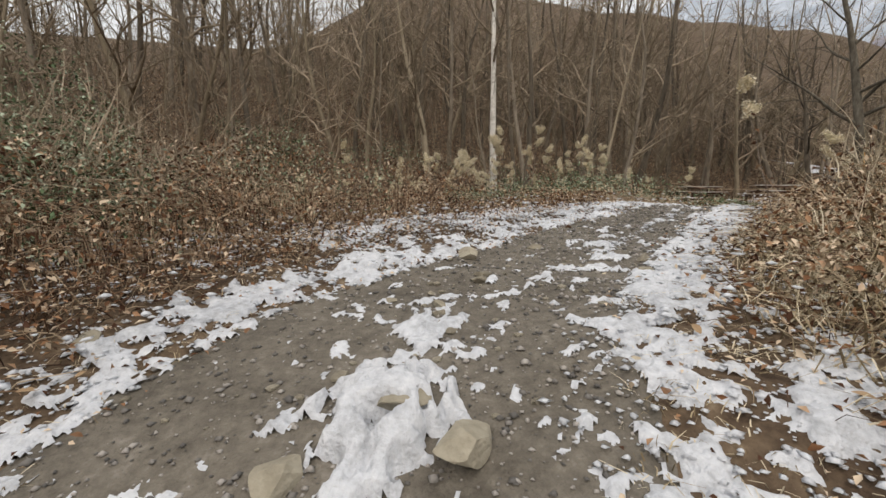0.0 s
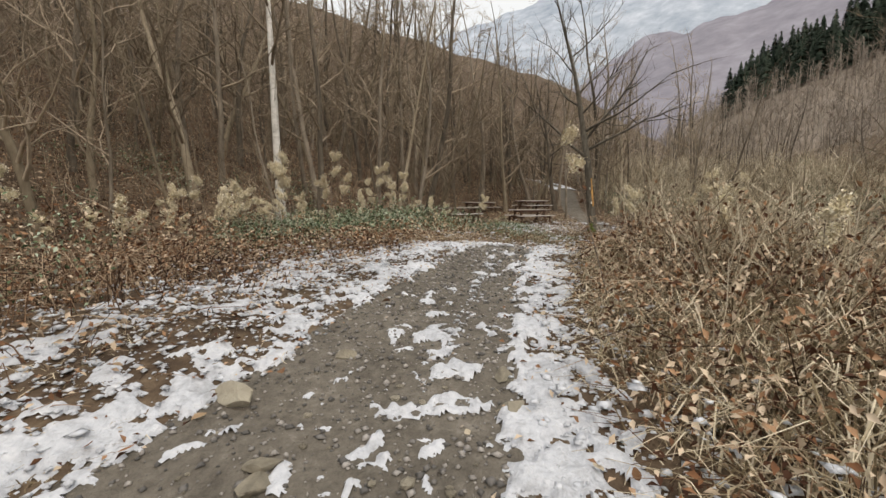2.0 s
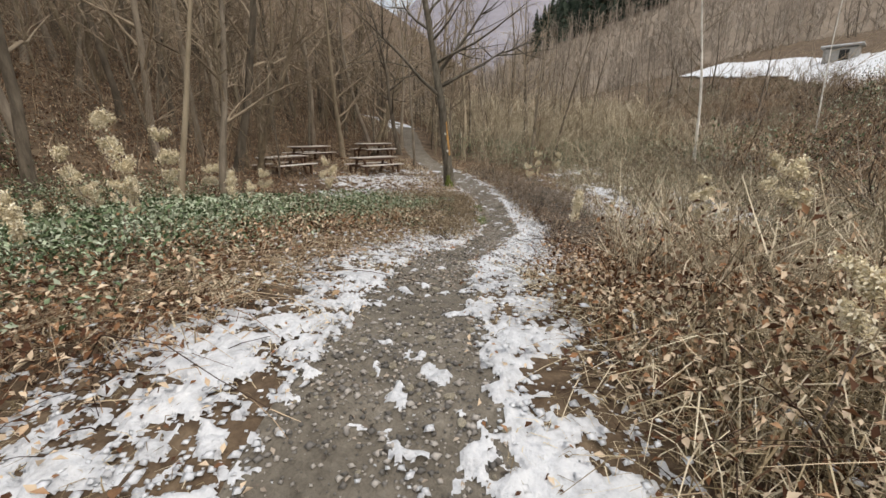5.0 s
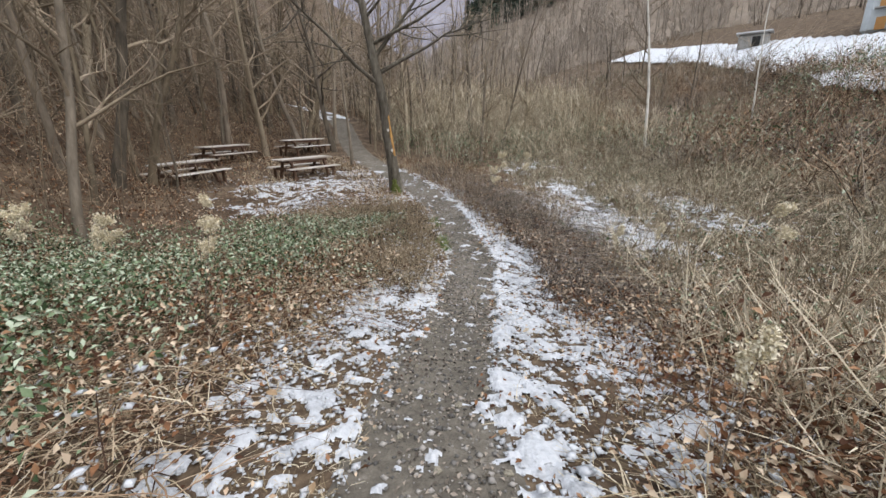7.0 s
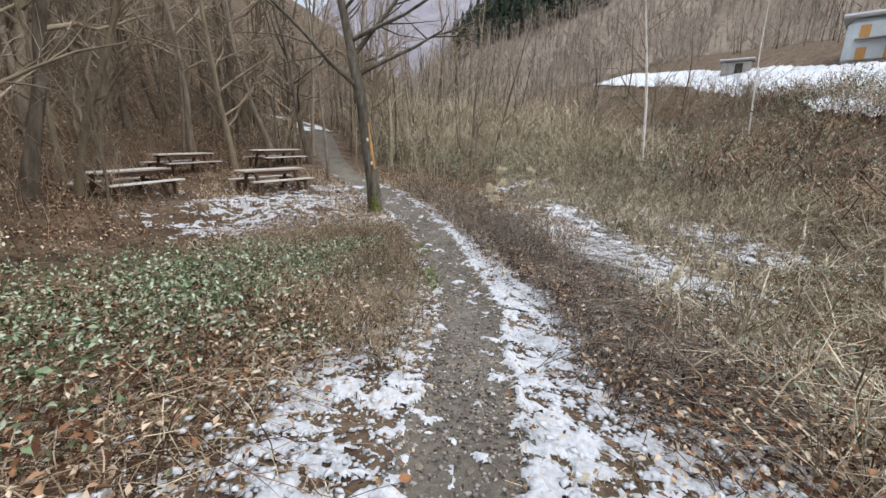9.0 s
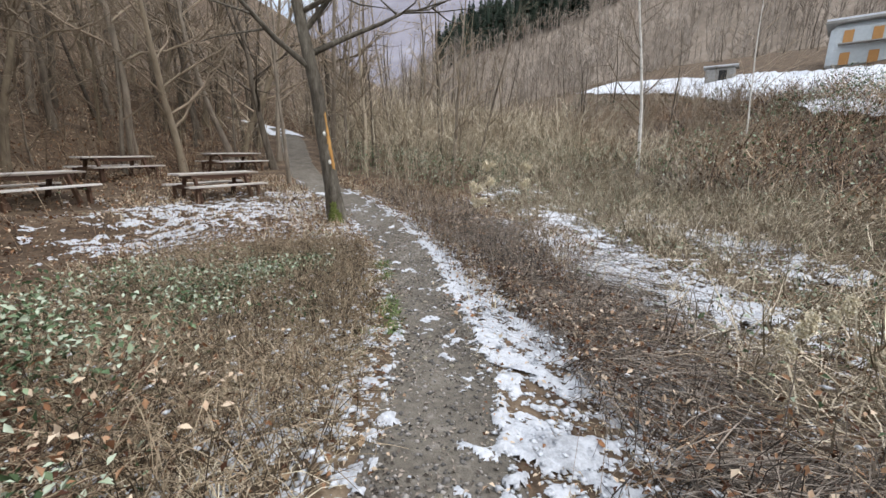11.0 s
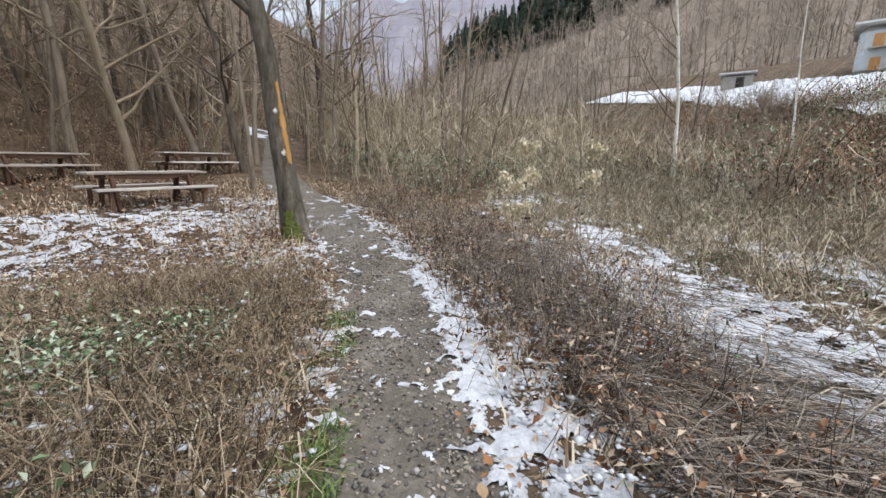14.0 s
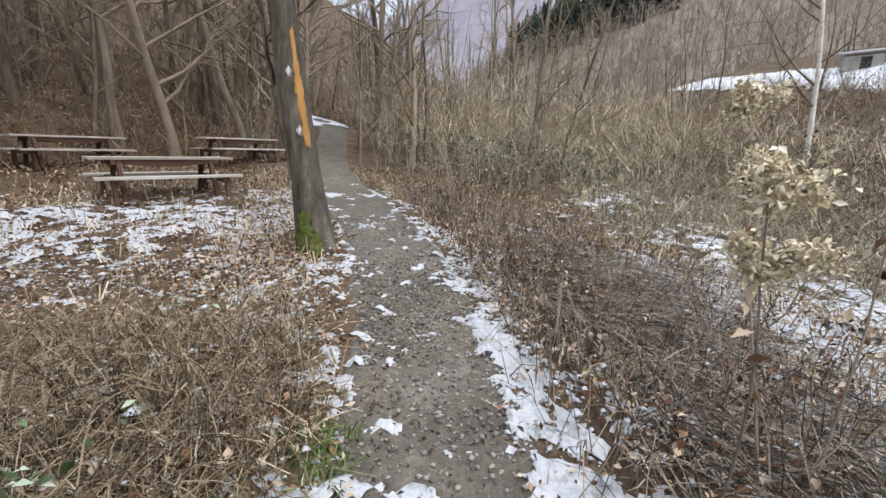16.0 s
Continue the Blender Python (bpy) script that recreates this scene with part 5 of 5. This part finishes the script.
def conifer(seed, tall):
    q = np.random.default_rng(seed)
    root = new("conifer")
    tagged(root, "dark green conifer on the far slope", "conifer", "conifers of the far slope")
    part("trunk", mesh_from("trunk", *(lambda tv, tf: (tv, [tf]))(*tubes(np.array([[(0, 0, -1), (0, 0, tall)]], float), np.array([[.3, .05]]), 6)), M_BARK), root)
    pieces = []
    for i in range(150):
        f = q.random() ** .8
        a = q.uniform(0, 6.28)
        ln = (1 - f) * tall * .25 + .35
        z0 = tall * (.12 + .88 * f)
        tip = np.array([math.cos(a) * ln, math.sin(a) * ln, z0 - ln * .45])
        side = np.array([-math.sin(a), math.cos(a), 0]) * ln * .35
        base = np.array([0, 0, z0 + .3])
        pieces.append((np.array([base, (base + tip) / 2 + side - [0, 0, .3], tip, (base + tip) / 2 - side - [0, 0, .3]]), np.array([[0, 1, 2], [0, 2, 3]])))
    v, fs = joined(*pieces)
    tagged(part("needles", mesh_from("needles", v, [np.concatenate(fs)], M_CONIFER), root), kind="stuff")
    return root


firs = [conifer(300 + i, t) for i, t in enumerate((14, 17, 12))]
q = np.random.default_rng(41)
rows_n, cols_n = rr.shape
for i in range(190):
    hd = q.uniform(62, 79) if i < 140 else q.uniform(80, 118)
    j = int(np.argmin(np.abs(np.degrees(th) - hd)))
    k = int(q.integers(6, rows_n))
    x, y = 6 + rr[k, j] * math.sin(th[j]), 6 + rr[k, j] * math.cos(th[j])
    copy_thing(firs[i % 3], Matrix.Translation((x, y, zz[k, j] - 1)) @ Matrix.Rotation(q.uniform(0, 6.28), 4, "Z"))
for i in range(60):
    a = q.uniform(-10, 62)
    v = 56 + .17 * a + q.uniform(0, 18)
    x, y = 8 + .88 * a + .47 * v, 8.4 + .47 * a - .88 * v
    copy_thing(firs[i % 3], Matrix.Translation((x, y, float(laid(np.array([x]), np.array([y]))[0]) - .5)))
# bare trees that clothe the far slope
n = 5200
j, k = q.integers(0, cols_n - 1, n), q.integers(1, rows_n - 1, n)
fj, fk = q.random(n), q.random(n)
mixg = lambda g: (g[k, j] * (1 - fj) + g[k, j + 1] * fj) * (1 - fk) + (g[k + 1, j] * (1 - fj) + g[k + 1, j + 1] * fj) * fk
tt = th[j] * (1 - fj) + th[j + 1] * fj
bx, by, bz = 6 + mixg(rr) * np.sin(tt), 6 + mixg(rr) * np.cos(tt), mixg(zz)
hh = q.uniform(5, 10, n)
bp = np.stack([np.stack([bx, by, bz - .5], -1), np.stack([bx + q.normal(size=n) * .6, by + q.normal(size=n) * .6, bz + hh], -1)], 1)
bt = tubes(bp, np.stack([np.full(n, .16), np.full(n, .03)], -1), 3)
rep = np.repeat(np.arange(n), 13)
f0 = q.uniform(.25, .95, len(rep))
c0 = bp[rep, 0] + (bp[rep, 1] - bp[rep, 0]) * f0[:, None]
c1 = c0 + np.stack([q.normal(size=len(rep)) * 1.2, q.normal(size=len(rep)) * 1.2, q.uniform(.6, 2.2, len(rep))], -1)
br = blades(np.stack([c0, c1], 1), np.tile([[.06, .012]], (len(rep), 1)), 5)
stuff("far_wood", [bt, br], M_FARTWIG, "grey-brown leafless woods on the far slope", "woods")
for i, f in enumerate(firs):
    put_on(f, 64 + 5 * i, -30 - 3 * i, sink=.5)


# ---- single stones of the path and single fallen leaves ----
q = np.random.default_rng(71)
stone_meshes = []
for i in range(5):
    bm = bmesh.new()
    bmesh.ops.create_icosphere(bm, subdivisions=1, radius=1)
    for v in bm.verts:
        v.co = Vector((v.co.x * q.uniform(.75, 1.2), v.co.y * q.uniform(.6, .95), v.co.z * q.uniform(.4, .6)))
    stone_meshes.append(bm_mesh("stone", bm, M_STONE, False))
for i in range(240):
    s0 = q.uniform(0, 8) if i < 150 else q.uniform(7, 18)
    w0 = q.uniform(-1, 1) * float(np.interp(s0, RUN, LINE[:, 3]))
    x = float(np.interp(s0, RUN, LINE[:, 0]) - np.interp(s0, RUN, DIRS[:, 1]) * w0)
    y = float(np.interp(s0, RUN, LINE[:, 1]) + np.interp(s0, RUN, DIRS[:, 0]) * w0)
    sc = .012 + .03 * q.random() ** 2.2
    ob = part("stone", stone_meshes[i % 5], path)
    ob.location = (x, y, float(path_height(np.array([x]), np.array([y]))[0]) + sc * .15)
    ob.rotation_euler, ob.scale = (0, 0, q.uniform(0, 6.28)), (sc, sc, sc)
leaf_meshes = []
for i in range(4):
    t = np.linspace(0, 1, 6)
    wide = .36 * np.sin(np.pi * np.clip(t, .04, .97)) ** (.7 + .2 * i)
    curl = .12 * np.sin(t * 3 + i)
    v = np.concatenate([np.stack([t - .5, wide, curl + .16 * wide], -1), np.stack([t - .5, 0 * t, curl], -1), np.stack([t - .5, -wide, curl + .2 * wide], -1)])
    k = np.arange(5)
    f = np.concatenate([np.stack([k, k + 1, k + 7, k + 6], -1), np.stack([k + 6, k + 7, k + 13, k + 12], -1)])
    leaf_meshes.append(mesh_from("leaf", v, [f], mat("fallen_leaf_" + "abcd"[i], [[(.14, .07, .035), (.24, .13, .07)], [(.28, .18, .1), (.4, .29, .18)], [(.42, .35, .25), (.56, .49, .38)], [(.24, .11, .05), (.36, .18, .08)]][i], 14, .8, .2)))
for i in range(260):
    s0 = q.uniform(0, 18)
    hw0 = float(np.interp(s0, RUN, LINE[:, 3]))
    w0 = q.choice([-1, 1]) * (hw0 + q.uniform(-.25, 1.6))
    x = float(np.interp(s0, RUN, LINE[:, 0]) - np.interp(s0, RUN, DIRS[:, 1]) * w0)
    y = float(np.interp(s0, RUN, LINE[:, 1]) + np.interp(s0, RUN, DIRS[:, 0]) * w0)
    ob = part("leaf", leaf_meshes[i % 4], ground)
    sc = q.uniform(.04, .08)
    ob.location = (x, y, float(surface(np.array([x]), np.array([y]))[0]) + .045 + .02 * q.random())
    ob.rotation_euler, ob.scale = (q.normal() * .35, q.normal() * .35, q.uniform(0, 6.28)), (sc, sc, sc)
